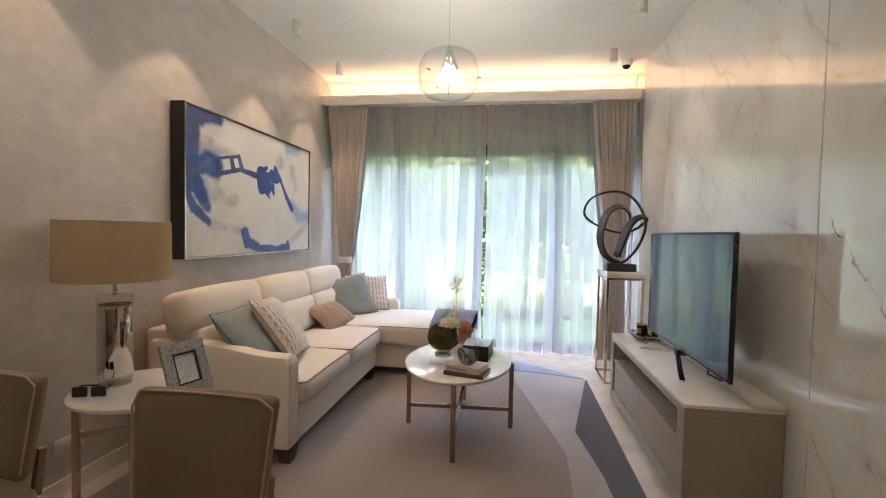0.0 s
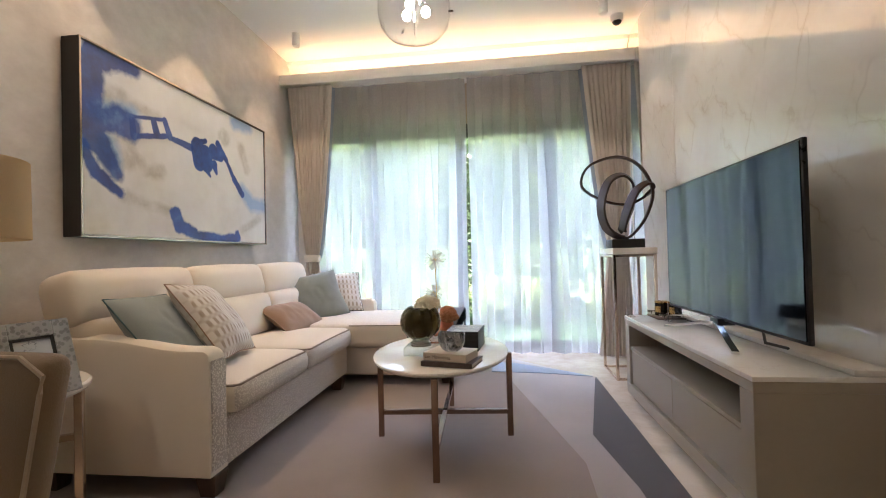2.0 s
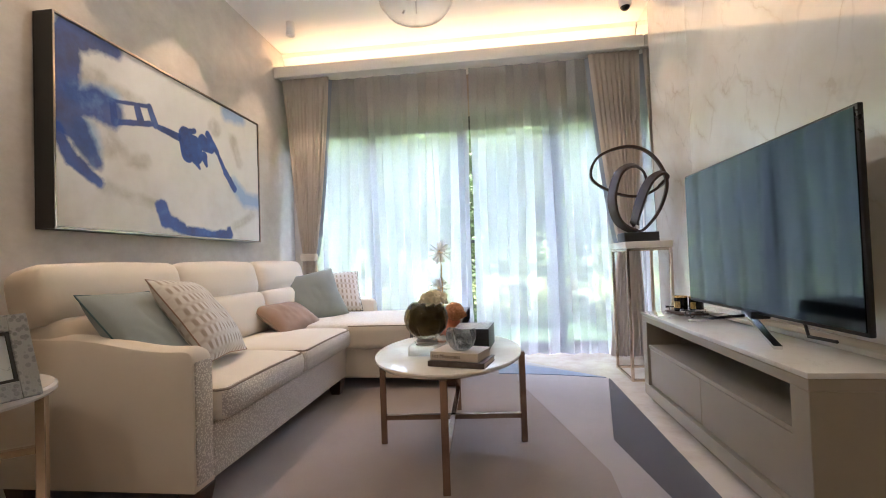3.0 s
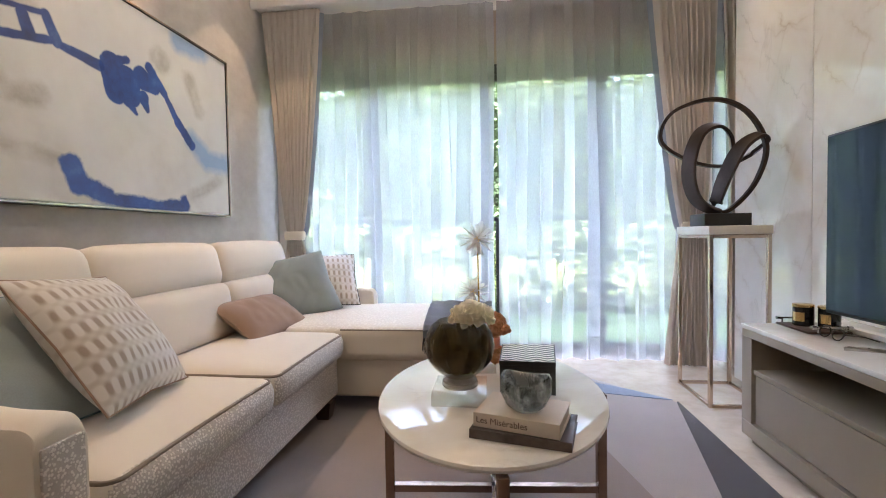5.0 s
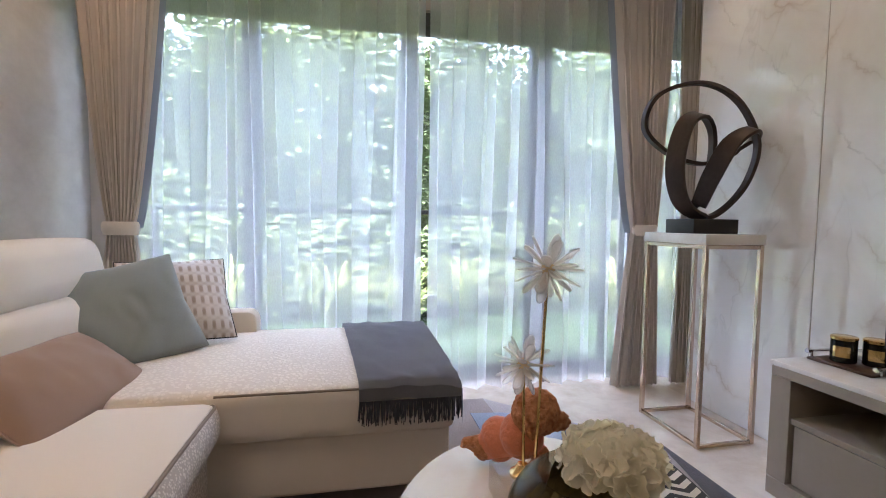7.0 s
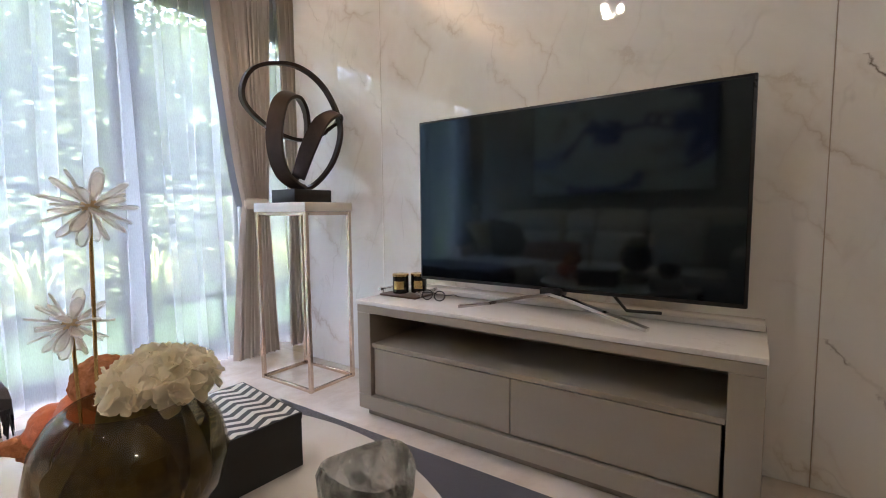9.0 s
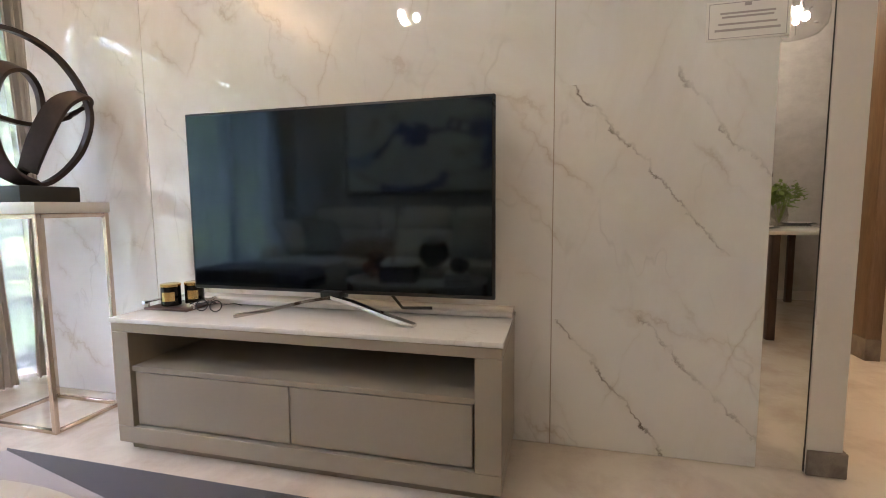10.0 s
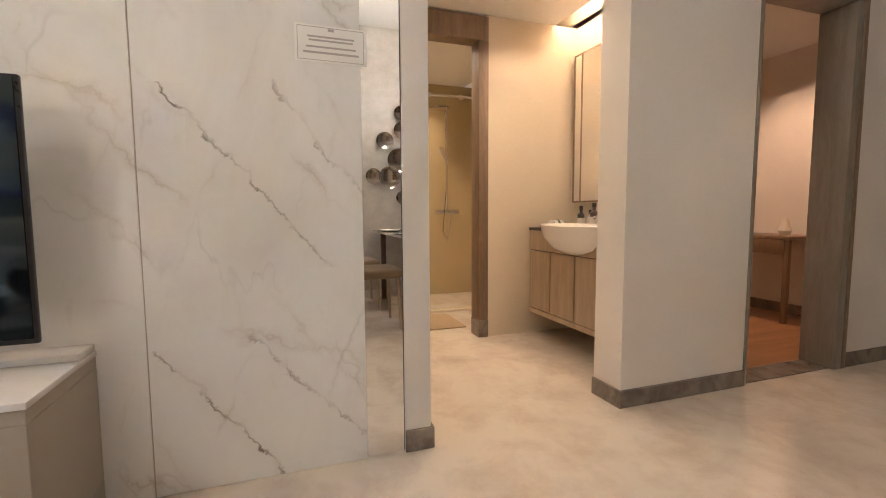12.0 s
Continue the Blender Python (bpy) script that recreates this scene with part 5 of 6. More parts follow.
for a in (0, 120, 240):
    rod(sp, (lx, ly, 1.05), (lx + 0.218 * math.cos(radians(a)), ly + 0.218 * math.sin(radians(a)), 1.05), 0.003, n=6)
part("spider", sp, M_chrome, lampo)
pf = new("photo_frame")
pf.matrix_basis = frame_of((-1.02, 1.565, 0.662), (0.05, 0.19, 0.0), (-0.08, -0.02, 0.20))
tagged(pf, "mosaic grey shell photo frame standing on the side table", "photo frame")
M_shell = fabric("grey_shell_mosaic", (0.26, 0.26, 0.255), 300, 0.25, 0.5, (0.36, 0.36, 0.35), 70)
fb = B()
for a in ((-0.10, -0.055, -0.115, 0.115), (0.055, 0.10, -0.115, 0.115), (-0.055, 0.055, -0.115, -0.068), (-0.055, 0.055, 0.068, 0.115)):
    box(fb, a[0], a[1], a[2], a[3], -0.008, 0.008, 0.002, 1)
part("frame", fb, M_shell, pf, "grey mosaic border", world_space=False)
n = Nodes("ink_print")
ln = n.math("ABSOLUTE", n.math("SUBTRACT", n.noise(14, 3, 0.5, None, 1.0), 0.5))
part("print", box(B(), -0.054, 0.054, -0.067, 0.067, -0.004, 0.0), n.set(n.mix(n.ramp(ln, [(0.0, 1.0), (0.008, 0.0)]), (0.62, 0.64, 0.66), (0.16, 0.18, 0.22)), 0.3), pf, "pale print with fine dark lines", smooth=False, world_space=False)
ib = B()
for a in ((-0.055, -0.047, -0.068, 0.068), (0.047, 0.055, -0.068, 0.068), (-0.047, 0.047, -0.068, -0.060), (-0.047, 0.047, 0.060, 0.068)):
    box(ib, a[0], a[1], a[2], a[3], -0.002, 0.005)
part("inner_edge", ib, M_black, pf, "black inner edge", smooth=False, world_space=False)
part("easel_leg", sweep(B(), [(0, 0.06, -0.012), (0, -0.090, -0.050)], 0.05, 0.004), M_black, pf, "black easel back", smooth=False, world_space=False)
pen = thing("sunglasses", (-1.37, 1.44, 0.5555), 20, "black folded sunglasses on the side table", "glasses")
pb = B()
for dx in (-0.035, 0.035):
    roundbox(pb, dx - 0.028, dx + 0.028, -0.012, 0.002, 0.0, 0.042, 0.006, cuts=2)
part("lenses", pb, M_black, pen, world_space=False)
for dx in (-0.062, 0.062):
    part("temple", sweep(B(), [(dx, 0, 0.03), (dx * 0.9, 0.06, 0.028), (dx * 0.3, 0.11, 0.01)], 0.004, n=6), M_black, pen, world_space=False)
sk = thing("wall_socket", (XL, 1.63, 0.24), 0, "white double wall socket low on the plaster wall", "socket")
part("plate", box(B(), XL + 0.0005, XL + 0.009, 1.56, 1.70, 0.205, 0.275, 0.003), M_paint, sk)
part("switch", box(B(), XL + 0.009, XL + 0.012, 1.585, 1.605, 0.225, 0.255, 0.001, 1), M_paint, sk)

# ---- dining corner ----
M_chair = fabric("beige_chair_cloth", (0.22, 0.155, 0.095), 380, 0.08, 0.3)
M_piping = fabric("pale_piping", (0.42, 0.33, 0.23), 380, 0.08, 0.2)
M_beech = wood("chair_wood", (0.30, 0.21, 0.13), (0.44, 0.33, 0.22))


def dining_chair(x, y):
    c = thing("dining_chair", (x, y, 0), 0, "beige upholstered dining chair with a curved padded back", "chair", "dining chairs")
    bm = B()
    roundbox(bm, -0.215, 0.215, -0.028, 0.028, 0.505, 0.815, 0.026, (0, 0.004, 0), cuts=8)
    for v in bm.verts:
        v.co.y += -0.35 * v.co.x * v.co.x + 0.12 * (v.co.z - 0.56)
        v.co.x *= 1 - 0.10 * (0.815 - v.co.z) / 0.25
    part("backrest", bm, M_chair, c, world_space=False)
    edge = []
    for q in range(41):
        a = q / 40
        if a < 0.3:
            px, pz = -0.213, 0.53 + 0.26 * a / 0.3
        elif a < 0.7:
            px, pz = -0.19 + 0.38 * (a - 0.3) / 0.4, 0.813
        else:
            px, pz = 0.213, 0.79 - 0.26 * (a - 0.7) / 0.3
        px *= 1 - 0.10 * (0.815 - pz) / 0.25
        edge.append((px, -0.024 - 0.35 * px * px + 0.12 * (pz - 0.56), pz))
    part("piping", sweep(B(), edge, 0.0035, n=6), M_piping, c, "pale piped edge", world_space=False)
    part("seat", roundbox(B(), -0.22, 0.22, -0.44, 0.0, 0.415, 0.485, 0.03, (0, 0, 0.012), cuts=6), M_chair, c, "padded seat", world_space=False)
    for s in (-1, 1):
        part("back_post", sweep(B(), [(s * 0.17, 0.02, 0.44), (s * 0.175, 0.035, 0.58)], 0.026, 0.02), M_chair, c, world_space=False)
        part("leg", rod(B(), (s * 0.185, -0.40, 0.42), (s * 0.20, -0.42, 0.0), 0.018, 0.011), M_beech, c, world_space=False)
        part("leg", rod(B(), (s * 0.185, -0.02, 0.42), (s * 0.20, 0.03, 0.0), 0.018, 0.011), M_beech, c, world_space=False)
    return c


first = dining_chair(-0.47, 0.93)
copy_thing(first, pose(-1.24, 0.955, 0, 0, 0, 0))
dt = thing("dining_table", (-0.85, 0.08, 0), 0, "white topped dining table standing against the plaster wall", "dining table")
part("tabletop", box(B(), -1.66, -0.06, -0.42, 0.47, 0.725, 0.75, 0.004), M_top, dt, "white stone top")
for x in (-1.55, -0.17):
    for y in (-0.32, 0.38):
        part("leg", box(B(), x - 0.025, x + 0.025, y - 0.025, y + 0.025, 0, 0.7245, 0.003), M_dark_wood, dt)
for x, y in ((-0.45, 0.38), (-1.2, 0.38), (-0.45, -0.2), (-1.2, -0.2)):
    pl = thing("place_setting_plate", (x, y, 0.7505), 0, "black plate with a white plate stacked on it", "plate", "place settings")
    part("charger", lathe(B(), [(0.0, 0.0), (0.09, 0.0), (0.135, 0.008), (0.135, 0.011), (0.09, 0.005), (0.0, 0.005)], 32, (x, y, 0.7505)), M_black, pl, "black charger plate")
    part("dinner_plate", lathe(B(), [(0.0, 0.0055), (0.07, 0.0055), (0.10, 0.014), (0.10, 0.017), (0.07, 0.010), (0.0, 0.010)], 32, (x, y, 0.7505)), M_paint, pl, "white plate")
gv = thing("flower_vase", (-0.85, 0.08, 0.7505), 0, "glass vase with green stems and white flowers", "vase")
part("vase", lathe(B(), [(0.05, 0.0), (0.06, 0.08), (0.05, 0.16), (0.047, 0.16), (0.056, 0.08), (0.0, 0.006)], 24, (-0.85, 0.08, 0.751)), M_crystal, gv)
gg = B()
rr = random.Random(21)
leaves(gg, (-0.85, 0.08, 0.99), (0.11, 0.11, 0.07), 240, 0.05, rr)
for k in range(8):
    rod(gg, (-0.85, 0.08, 0.77), (-0.85 + rr.uniform(-0.08, 0.08), 0.08 + rr.uniform(-0.08, 0.08), 0.99), 0.003, n=5)
part("stems", gg, plain("fresh_leaf", (0.22, 0.30, 0.06), 0.5, vary=0.4), gv, "green leaves", smooth=False)
for y, z, r in ((0.45, 1.33, 0.085), (0.32, 1.71, 0.095), (0.14, 2.02, 0.075), (0.12, 1.83, 0.10), (0.17, 1.51, 0.125), (0.27, 1.32, 0.12), (0.13, 1.10, 0.075), (0.02, 1.34, 0.09), (-0.05, 1.66, 0.10), (-0.1, 1.2, 0.08)):
    dk = thing("wall_disc", (XL, y, z), 0, "round dished bronze mirror disc fixed on the plaster wall", "wall decor", "wall discs")
    part("disc", lathe(B(), [(0.0, 0.006), (r * 0.8, 0.010), (r, 0.022), (r, 0.017), (r * 0.8, 0.004), (0.0, 0.0)], 28, (0, 0, 0), m=Matrix.Translation((XL + 0.02, y, z)) @ pose(0, 0, 0, 0, 90, 0)), plain("bronze_mirror", (0.42, 0.37, 0.32), 0.12, 1.0, vary=0.1) if "bronze_mirror" not in bpy.data.materials else bpy.data.materials["bronze_mirror"], dk)
    part("mount", rod(B(), (XL, y, z), (XL + 0.021, y, z), 0.012), M_black, dk)

# ---- lamps on the ceiling ----
M_bulb = glow("bulb_glow", (1.0, 0.86, 0.66), 7.0)
M_spot_glow = glow("spot_glow", (1.0, 0.84, 0.62), 5.0)


def pendant(x, y):
    p = thing("pendant_lamp", (x, y, H), 0, "clear glass drum pendant lamp with three lit bulbs", "pendant lamp", "pendant lamps")
    z0 = 2.197
    part("glass_drum", lathe(B(), [(0.13, 0.30), (0.175, 0.275), (0.205, 0.20), (0.21, 0.14), (0.195, 0.06), (0.155, 0.012), (0.10, 0.0), (0.0, 0.0), (0.0, 0.003), (0.10, 0.003), (0.153, 0.015), (0.192, 0.062), (0.207, 0.14), (0.202, 0.20), (0.172, 0.273), (0.128, 0.298)], 48, (x, y, z0)), M_clear, p, "clear glass drum")
    part("cord", rod(B(), (x, y, z0 + 0.30), (x, y, H - 0.02), 0.003, n=6), M_chrome, p)
    part("rose", lathe(B(), [(0.05, -0.022), (0.055, -0.02), (0.055, -0.0005), (0.0, -0.0005)], 24, (x, y, H)), M_chrome, p, "chrome ceiling rose")
    part("hub", lathe(B(), [(0.0, 0.26), (0.022, 0.262), (0.026, 0.28), (0.022, 0.31), (0.0, 0.315)], 20, (x, y, z0)), M_chrome, p)
    part("centre_rod", rod(B(), (x, y, z0 + 0.01), (x, y, z0 + 0.27), 0.004, n=8), M_chrome, p)
    for a in (20, 140, 260):
        c, s = math.cos(radians(a)), math.sin(radians(a))
        sock = part("socket", rod(B(), (x + 0.018 * c, y + 0.018 * s, z0 + 0.275), (x + 0.05 * c, y + 0.05 * s, z0 + 0.195), 0.017, 0.021), M_chrome, p)
        bl = B()
        bmesh.ops.create_icosphere(bl, subdivisions=3, radius=0.025, matrix=Matrix.Translation((x + 0.068 * c, y + 0.068 * s, z0 + 0.15)) @ Matrix.Diagonal((1, 1, 1.25, 1)))
        part("bulb", bl, M_bulb, sock, "lit bulb")
    lamp("pendant_light", "POINT", PENDANT * (0.3 if y > 1 else 1.0), AMBER, pose(x, y, z0 + 0.11), radius=0.02)
    for a in (0, 120, 240):
        c, s = math.cos(radians(a)), math.sin(radians(a))
        part("clip", rod(B(), (x + 0.197 * c, y + 0.197 * s, z0 + 0.13), (x + 0.226 * c, y + 0.226 * s, z0 + 0.13), 0.007, n=8), M_chrome, p)


pendant(-0.10, 2.92)
pendant(-0.85, 0.05)


def downlight(x, y, energy, z=H):
    d = thing("ceiling_spot", (x, y, z), 0, "small white cylindrical ceiling spotlight, lit", "spotlight", "ceiling spots")
    part("body", lathe(B(), [(0.028, -0.105), (0.032, -0.11), (0.034, -0.105), (0.034, -0.0005), (0.0, -0.0005)], 24, (x, y, z)), M_paint, d)
    part("lens", lathe(B(), [(0.0, -0.103), (0.028, -0.1035), (0.028, -0.1025), (0.0, -0.1022)], 20, (x, y, z)), M_spot_glow, d, "glowing lens")
    lamp("spot_light", "SPOT", energy, WARM, look((x, y, z - 0.112), (x, y, 0)), cone=74, blend=0.3)


for x, y, k in ((-1.355, 4.10, 1.05), (-1.355, 3.20, 1.1), (-1.355, 2.30, 1.0), (-1.355, 1.40, 0.8), (1.20, 4.0, 0.6), (1.20, 3.13, 0.6), (1.20, 2.2, 0.25), (0.85, -1.2, 0.35)):
    downlight(x, y, SPOT * k)
dome = thing("security_camera", (1.37, 4.27, H), 0, "small white dome security camera under the ceiling", "camera")
part("housing", lathe(B(), [(0.045, -0.05), (0.05, -0.045), (0.052, -0.0005), (0.0, -0.0005)], 28, (1.37, 4.27, H)), M_paint, dome)
part("lens_dome", lathe(B(), [(0.0, -0.082), (0.020, -0.077), (0.034, -0.063), (0.038, -0.0505), (0.0, -0.0505)], 24, (1.37, 4.27, H)), plain("dome_glass", (0.01, 0.01, 0.012), 0.08), dome, "dark lens dome")

# ---- notice on the marble ----
note = thing("notice", (XR, 1.21, 1.53), 0, "white paper notice with faint lines of print on the marble", "sign")
part("paper", box(B(), XR - 0.0035, XR - 0.0005, 1.09, 1.333, 1.468, 1.592), M_paint, note, smooth=False)
M_print = plain("grey_print", (0.42, 0.38, 0.36), 0.8)
for z, w, t in ((1.578, 0.02, 0.010), (1.553, 0.16, 0.006), (1.541, 0.15, 0.006), (1.519, 0.17, 0.006), (1.500, 0.19, 0.007)):
    part("line_of_print", box(B(), XR - 0.0045, XR - 0.0037, 1.2115 - w / 2, 1.2115 + w / 2, z - t / 2, z + t / 2), M_print, note, smooth=False)
bd = B()
for a in ((1.098, 1.325, 1.474, 1.476), (1.098, 1.325, 1.584, 1.586), (1.098, 1.10, 1.476, 1.584), (1.323, 1.325, 1.476, 1.584)):
    box(bd, XR - 0.0042, XR - 0.0036, *a)
part("border_line", bd, M_print, note, smooth=False)

# ---- hall, bathroom and bedroom ----
M_tile = plain("cream_stone_wall", (0.66, 0.57, 0.44), 0.22, vary=0.04, scale=2, bump=0.0)
M_bath = plain("gold_beige_tile", (0.50, 0.39, 0.20), 0.2, vary=0.08, scale=2, bump=0.0)
M_jamb = wood("brown_door_wood", (0.16, 0.105, 0.065), (0.26, 0.18, 0.115), 0.4)
M_jamb_grey = wood("greige_door_wood", (0.20, 0.165, 0.125), (0.29, 0.245, 0.19), 0.4)
M_vanity = wood("vanity_wood", (0.36, 0.265, 0.165), (0.48, 0.37, 0.245), 0.4)
M_ceramic = plain("white_ceramic", (0.82, 0.80, 0.76), 0.08, vary=0.02, bump=0.0)
M_parquet = wood("bedroom_parquet", (0.22, 0.10, 0.045), (0.36, 0.18, 0.085), 0.35, (1, 0.1, 1), 10)
HX = 2.95        # end wall of the hall
structure("wall_hall_header", box(B(), XR + 0.02, XR + 0.14, -4.4, 0.855, H2, H), M_column, "painted bulkhead over the hall openings", "wall")
structure("wall_hall_north", box(B(), XR + 0.14, 5.2, 1.0, 1.12, 0, H2), M_tile, "cream wall of the hall", "wall")
structure("wall_hall_north", box(B(), XR + 0.14, HX, 0.855, 1.0, 0, H2), M_tile, "cream wall of the hall", "wall")
structure("wall_pier", box(B(), 1.592, 1.79, -0.925, -0.112, 0, H2), M_column, "beige painted wall between hall and bedroom door", "wall")
structure("wall_hall_south", box(B(), 1.79, 5.2, -0.925, -0.80, 0, H2 + 0.16), M_tile, "cream stone wall behind the vanity", "wall")
structure("wall_bath_partition", box(B(), HX, HX + 0.11, -0.80, -0.03, 0, H2), M_tile, "cream stone wall beside the bathroom door", "wall")
structure("wall_bath_partition", box(B(), HX, HX + 0.11, 0.80, 1.0, 0, H2), M_tile, "cream stone wall beside the bathroom door", "wall")
structure("wall_bath_end", box(B(), 4.75, 4.9, -0.80, 1.0, 0, H2), M_bath, "cream tiled shower wall", "wall")
structure("wall_room_east", box(B(), 6.0, 6.2, -4.4, 5.0, 0, H2), M_column, "plain wall", "wall")
structure("wall_room_north", box(B(), XR + 0.14, 6.0, 4.8, 5.0, 0, H2), M_column, "plain wall", "wall")
structure("wall_bedroom_south", box(B(), 1.75, 6.0, -3.05, -2.9, 0, H2), M_column, "warm beige bedroom wall", "wall")
structure("wall_bedroom_side", box(B(), 1.592, 1.75, -4.4, -1.72, 0, H2), M_column, "beige wall beside the bedroom door", "wall")
structure("floor_bedroom", box(B(), 1.76, 6.0, -2.9, -0.93, 0.0005, 0.006), M_parquet, "red-brown wooden bedroom floor", "floor")
structure("threshold", box(B(), 1.60, 1.758, -1.655, -0.93, 0.0005, 0.007, 0.002), M_skirt, "grey stone threshold under the bedroom door", "threshold")
for a in ((1.578, 1.592, -0.925, -0.098, 0.0, 0.088), (1.592, 1.79, -0.112, -0.098, 0.0, 0.088), (XR - 0.012, XR - 0.0005, 0.843, 0.962, 0.0, 0.09), (XR, XR + 0.14, 0.843, 0.8545, 0.0, 0.09),
          (1.578, 1.592, -2.4, -1.735, 0.0, 0.088), (1.76, 6.0, -2.9, -2.886, 0.007, 0.10)):
    structure("baseboard", box(B(), *a, 0.004), M_skirt, "mottled grey-brown stone skirting", "skirting")
structure("baseboard_west", box(B(), XL, XL + 0.012, -4.4, 4.78, 0.0, 0.085, 0.003), M_column, "painted skirting under the plaster wall", "skirting")

bdoor = thing("door_1", (HX, 0.38, 0), 0, "open bathroom doorway with a brown wood frame", "door frame", kind="structure")
part("jamb", box(B(), HX - 0.012, HX + 0.13, -0.045, 0.03, 0.13, 2.165, 0.003), M_jamb, bdoor)
part("jamb", box(B(), HX - 0.012, HX + 0.13, 0.74, 0.815, 0.13, 2.165, 0.003), M_jamb, bdoor)
part("head", box(B(), HX - 0.012, HX + 0.13, -0.045, 0.815, 2.1655, 2.33, 0.003), M_jamb, bdoor)
for y0, y1 in ((-0.047, 0.032), (0.738, 0.817)):
    part("plinth_block", box(B(), HX - 0.014, HX + 0.132, y0, y1, 0.0, 0.1295, 0.003), M_skirt, bdoor, "grey stone plinth block")
rdoor = thing("door_2", (1.66, -1.3, 0), 0, "open bedroom doorway with a greige wood frame", "door frame", kind="structure")
part("jamb", box(B(), 1.575, 1.77, -1.72, -1.655, 0.0, 2.10, 0.004), M_jamb_grey, rdoor)
part("jamb", box(B(), 1.583, 1.77, -0.945, -0.9255, 0.0, 2.10, 0.003), M_jamb_grey, rdoor)
part("head", box(B(), 1.575, 1.77, -1.72, -0.9255, 2.1005, 2.345, 0.004), M_jamb_grey, rdoor)
part("architrave", box(B(), 1.572, 1.592, -1.755, -1.721, 0.0, 2.33, 0.003), M_jamb, rdoor)

# vanity
van = thing("vanity_cabinet", (2.38, -0.60, 0.16), 0, "wall-hung pale wood vanity with four doors", "vanity")
part("body", box(B(), 1.80, HX - 0.001, -0.799, -0.42, 0.17, 0.80, 0.002, 1), M_vanity, van)
# thin dark sheet added behind the doors, colouring in the shade of their gaps
part("gap_shade_sheet", box(B(), 1.80, HX - 0.001, -0.4195, -0.4185, 0.206, 0.654), M_dark_wood, van, "dark sheet standing in for the shade between the doors", smooth=False)
part("apron", box(B(), 1.80, HX - 0.001, -0.419, -0.40, 0.655, 0.80, 0.002, 1), M_vanity, van)
part("bottom_trim", box(B(), 1.80, HX - 0.001, -0.419, -0.398, 0.17, 0.205, 0.002, 1), M_vanity, van)
for k in range(4):
    x0 = 1.80 + 0.2873 * k
    part("door", box(B(), x0 + 0.006, x0 + 0.2813, -0.418, -0.402, 0.212, 0.648, 0.002, 1), M_vanity, van)
part("worktop", box(B(), 1.80, HX - 0.001, -0.799, -0.395, 0.8005, 0.822, 0.003), M_black, van, "black stone worktop")
sink = thing("washbasin", (2.40, -0.43, 0.70), 0, "semi-recessed oval white ceramic washbasin", "basin")
part("basin", lathe(B(), [(0.0, -0.15), (0.12, -0.145), (0.22, -0.11), (0.30, -0.04), (0.325, 0.03), (0.335, 0.04), (0.325, 0.047), (0.31, 0.04), (0.28, -0.03), (0.2, -0.095), (0.0, -0.125)], 48, (2.40, -0.44, 0.81), 1.0, 0.62), M_ceramic, sink)
tap = thing("tap", (2.36, -0.68, 0.823), 0, "chrome basin mixer tap", "tap")
part("column", rod(B(), (2.36, -0.68, 0.8225), (2.36, -0.68, 0.93), 0.022), M_chrome, tap)
part("spout", sweep(B(), [(2.36, -0.68, 0.91), (2.36, -0.60, 0.915), (2.36, -0.54, 0.90)], 0.013), M_chrome, tap)
part("lever", sweep(B(), [(2.36, -0.68, 0.935), (2.36, -0.62, 0.955)], 0.018, 0.008), M_chrome, tap)
for k, (x, y, h_, r, mat_, lab) in enumerate(((2.72, -0.70, 0.13, 0.026, M_black, "dark pump bottle by the basin"), (2.64, -0.72, 0.10, 0.022, M_ceramic, "white lotion bottle by the basin"), (2.57, -0.70, 0.15, 0.03, M_cover2, "brown glass soap bottle with a pale label"))):
    bo = thing("toiletry_bottle", (x, y, 0.8225), 0, lab, "bottle", "toiletries")
    part("bottle", lathe(B(), [(r, 0), (r, h_ * 0.75), (r * 0.4, h_ * 0.85), (r * 0.4, h_), (0.0, h_)], 20, (x, y, 0.8225)), mat_, bo)
    part("cap", rod(B(), (x, y, 0.8225 + h_ + 0.0005), (x, y, 0.8225 + h_ + 0.03), r * 0.5), M_black, bo, "black cap")
    part("label_plate", lathe(B(), [(r + 0.0006, h_ * 0.2), (r + 0.0006, h_ * 0.55)], 20, (x, y, 0.8225)), M_paper, bo, "pale paper label")
tw = thing("rolled_towel", (2.82, -0.55, 0.8225), 0, "rolled white towel tied with dark bands", "towel")
part("roll", sweep(B(), [(2.86, -0.62, 0.852), (2.80, -0.50, 0.852)], 0.03, n=16), M_ceramic, tw)
part("band", sweep(B(), [(2.836, -0.572, 0.852), (2.824, -0.548, 0.852)], 0.0312, n=16), M_cover2, tw)
mc = thing("mirror_cabinet", (2.4, -0.79, 1.02), 0, "tall mirrored cabinet with a thin bronze frame", "mirror")
part("carcass", box(B(), 1.80, 2.91, -0.7995, -0.765, 1.015, 2.12), M_jamb, mc, smooth=False)
for x0, x1 in ((1.81, 2.815), (2.825, 2.902)):
    part("mirror_pane", box(B(), x0, x1, -0.7645, -0.761, 1.023, 2.112), M_mirror, mc, smooth=False)

mf = B()
for a in ((1.80, 2.912, 1.010, 1.022), (1.80, 2.912, 2.113, 2.124), (2.903, 2.915, 1.022, 2.113), (2.816, 2.824, 1.022, 2.113)):
    box(mf, a[0], a[1], -0.766, -0.757, a[2], a[3])
part("frame", mf, M_jamb, mc, "thin bronze frame", smooth=False)

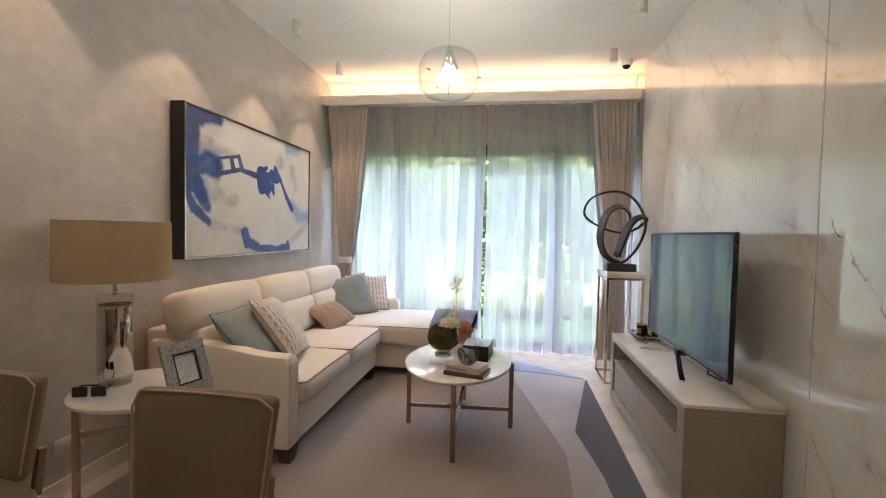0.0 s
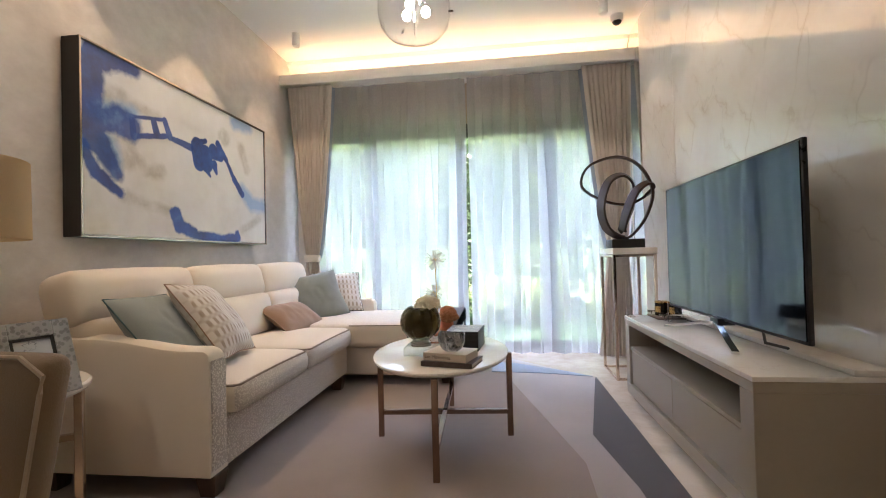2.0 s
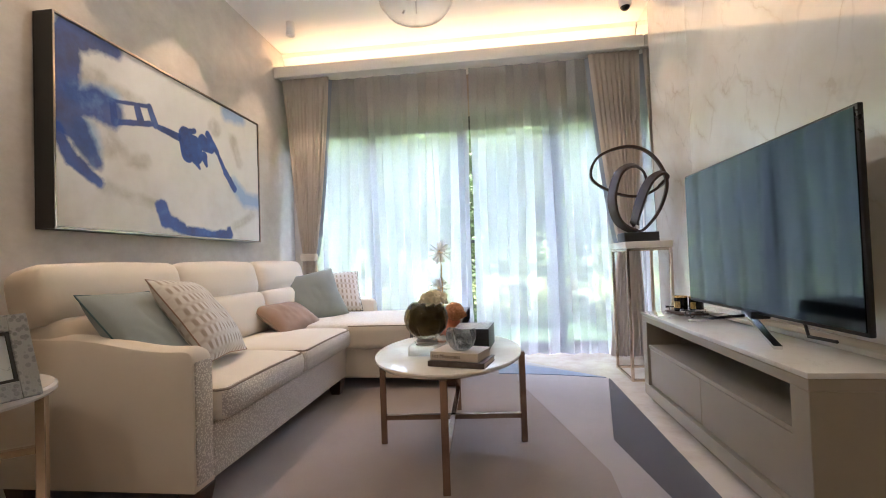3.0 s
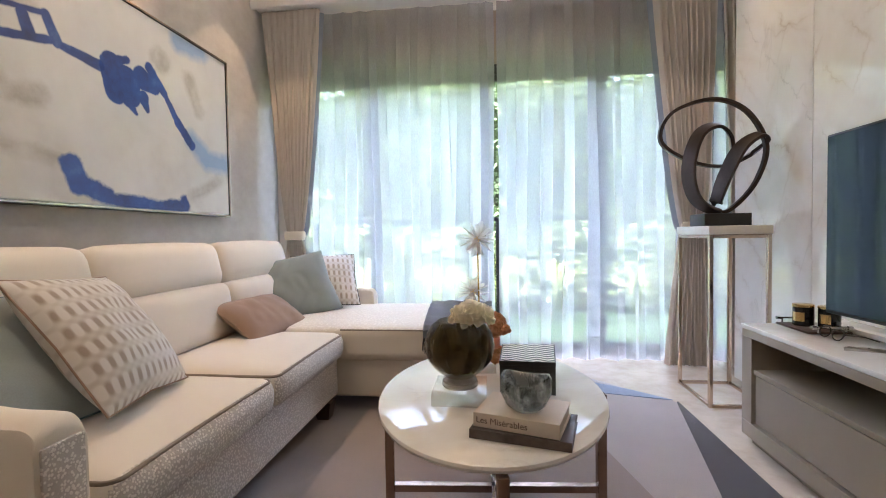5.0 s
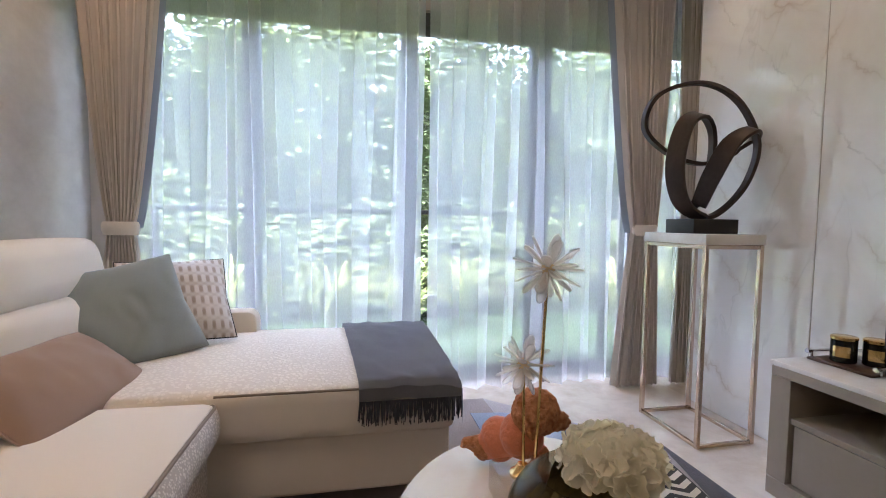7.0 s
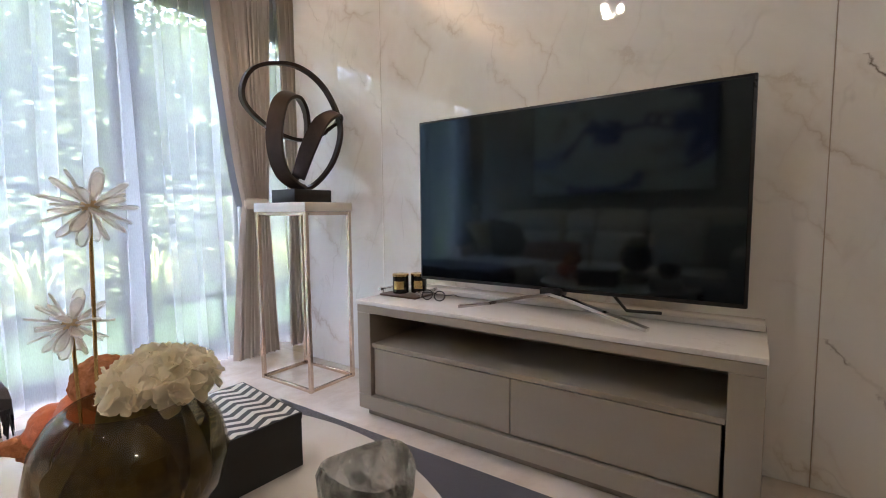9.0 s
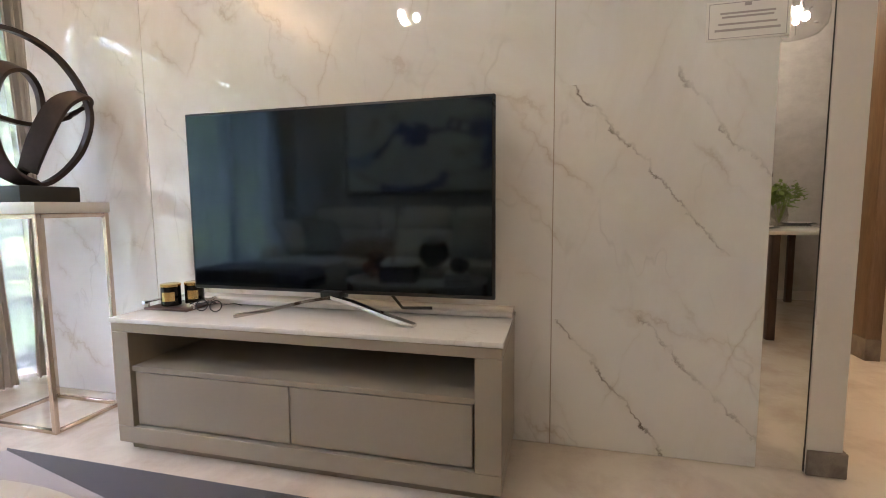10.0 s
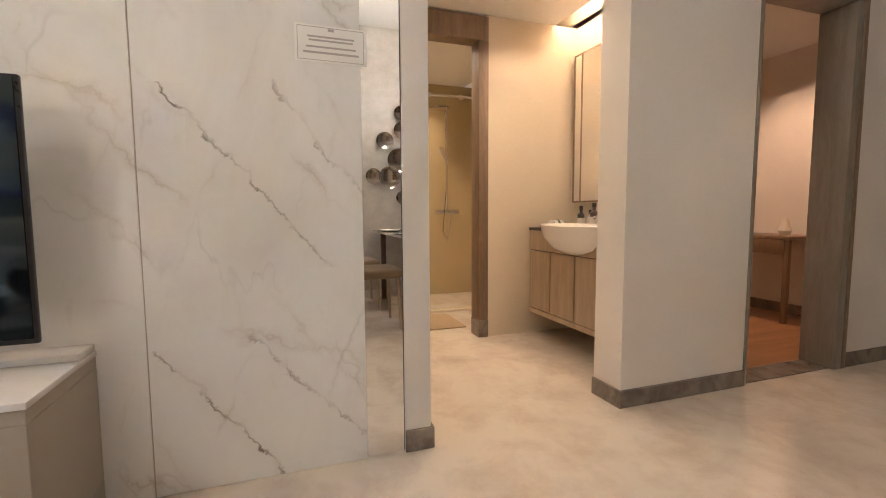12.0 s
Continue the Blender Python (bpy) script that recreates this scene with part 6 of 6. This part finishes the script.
# shower
shower = thing("shower_screen", (3.88, 0.1, 0), 0, "clear glass shower screen with a chrome top rail", "shower screen")
part("glass_panel", box(B(), 3.876, 3.884, -0.79, 0.99, 0.023, 1.98), M_clear, shower, smooth=False).visible_shadow = False
part("top_rail", rod(B(), (3.88, -0.795, 2.0), (3.88, 0.995, 2.0), 0.014), M_chrome, shower)
part("roller", rod(B(), (3.868, 0.12, 2.0), (3.892, 0.12, 2.0), 0.03), M_chrome, shower)
part("roller", rod(B(), (3.868, -0.2, 2.0), (3.892, -0.2, 2.0), 0.03), M_chrome, shower)
structure("shower_kerb", box(B(), 3.84, 3.92, -0.80, 1.0, 0.0, 0.022, 0.004), M_tile, "cream stone shower kerb", "kerb")
sh = thing("shower_set", (4.7, -0.35, 0.92), 0, "chrome shower column with hand shower and mixer bar", "shower")
part("riser", sweep(B(), [(4.70, -0.36, 0.95), (4.70, -0.36, 1.98), (4.66, -0.33, 2.04), (4.45, -0.20, 2.04)], 0.011), M_chrome, sh)
part("rain_head", lathe(B(), [(0.0, 0.0), (0.10, 0.0), (0.10, 0.012), (0.0, 0.016)], 28, (4.45, -0.20, 2.015)), M_chrome, sh)
part("mixer", rod(B(), (4.70, -0.50, 0.94), (4.70, -0.22, 0.94), 0.024), M_chrome, sh)
part("hand_shower", sweep(B(), [(4.69, -0.36, 1.50), (4.63, -0.28, 1.60), (4.60, -0.25, 1.64)], 0.016), M_chrome, sh)
part("hose", sweep(B(), [(4.69, -0.36, 1.50), (4.66, -0.34, 1.2), (4.67, -0.30, 0.72), (4.69, -0.36, 0.62), (4.70, -0.40, 0.92)], 0.007), M_chrome, sh)
for z in (1.0, 1.85):
    part("bracket", rod(B(), (4.70, -0.36, z), (4.75, -0.36, z), 0.014), M_chrome, sh)
wc = thing("toilet", (3.5, -0.60, 0), 0, "white ceramic toilet beside the shower", "toilet")
part("pan", lathe(B(), [(0.10, 0.0), (0.11, 0.1), (0.15, 0.30), (0.19, 0.38), (0.19, 0.40), (0.0, 0.40)], 32, (3.5, -0.50, 0), 1.0, 1.3), M_ceramic, wc)
part("lid", lathe(B(), [(0.0, 0.4005), (0.19, 0.4005), (0.192, 0.415), (0.17, 0.425), (0.0, 0.427)], 32, (3.5, -0.50, 0), 1.0, 1.3), M_ceramic, wc)
mat_t = thing("bath_mat", (3.45, 0.28, 0), 0, "thin beige bath mat in front of the shower", "mat")
part("mat", roundbox(B(), 3.25, 3.75, 0.0, 0.6, 0.0005, 0.012, 0.005, cuts=3), plain("mat_cloth", (0.36, 0.26, 0.15), 0.9, vary=0.1), mat_t)

# bedroom things
desk = thing("desk", (2.55, -2.6, 0.006), 0, "small brown wooden desk against the bedroom wall", "desk")
part("top", box(B(), 2.38, 3.38, -2.88, -2.45, 0.70, 0.73, 0.004), M_jamb, desk)
part("drawer_front", box(B(), 2.42, 3.34, -2.47, -2.452, 0.58, 0.699, 0.003), M_jamb, desk)
for x in (2.41, 3.32):
    for y in (-2.86, -2.48):
        part("leg", box(B(), x - 0.02, x + 0.02, y - 0.02, y + 0.02, 0.0065, 0.699, 0.003), M_jamb, desk)
rack = thing("valet_rack", (2.18, -2.67, 0.006), 0, "thin bronze metal rack beside the desk", "rack")
for x in (2.06, 2.30):
    for y in (-2.8, -2.55):
        part("post", box(B(), x - 0.01, x + 0.01, y - 0.01, y + 0.01, 0.0065, 0.78, 0.002, 1), M_jamb, rack)
part("shelf", box(B(), 2.06, 2.30, -2.8, -2.55, 0.7805, 0.80, 0.002, 1), M_jamb, rack)
clock = thing("desk_clock", (2.22, -2.6, 0.80), 0, "small black box ornament on the rack", "ornament")
part("body", box(B(), 2.19, 2.25, -2.63, -2.57, 0.8005, 0.87, 0.006), M_black, clock)
vs2 = thing("small_vase", (2.52, -2.6, 0.7305), 0, "small ceramic vase on the desk", "vase")
part("vase", lathe(B(), [(0.03, 0), (0.05, 0.04), (0.03, 0.10), (0.02, 0.14), (0.015, 0.14), (0.0, 0.02)], 20, (2.52, -2.6, 0.731)), M_paper, vs2)


def recessed(x, y, energy, z, colour):
    d = thing("recessed_light", (x, y, z), 0, "small round recessed ceiling downlight, lit", "downlight", "recessed lights")
    part("ring", lathe(B(), [(0.033, -0.004), (0.045, -0.003), (0.046, -0.0005), (0.033, -0.0005)], 24, (x, y, z)), M_paint, d)
    part("lens", lathe(B(), [(0.0, -0.0025), (0.032, -0.0025), (0.032, -0.001), (0.0, -0.001)], 20, (x, y, z)), M_spot_glow, d, "glowing lens")
    lamp("downlight", "SPOT", energy, colour, look((x, y, z - 0.008), (x, y, 0)), cone=130, blend=0.7)


HALL_TONE = (1.0, 0.72, 0.43)
recessed(2.25, 0.25, HALL, H2, HALL_TONE)
recessed(2.6, -0.25, HALL * 0.35, H2, HALL_TONE)
recessed(3.45, 0.2, HALL * 1.2, H2, HALL_TONE)
recessed(4.3, 0.1, HALL * 1.2, H2, HALL_TONE)
recessed(2.6, -2.3, HALL * 1.5, H2, (1.0, 0.60, 0.32))
recessed(3.4, -1.6, HALL * 0.9, H2, (1.0, 0.60, 0.32))
led2 = tagged(new("vanity_light_strip"), "warm led strip hidden above the mirror cabinet", "light strip")
led2.location = (2.4, -0.61, H2 + 0.02)
part("led_strip", box(B(), 1.82, HX - 0.02, -0.618, -0.6015, H2 + 0.018, H2 + 0.03), glow("led_glow_hall", WARM, LED * 1.8), led2, smooth=False)
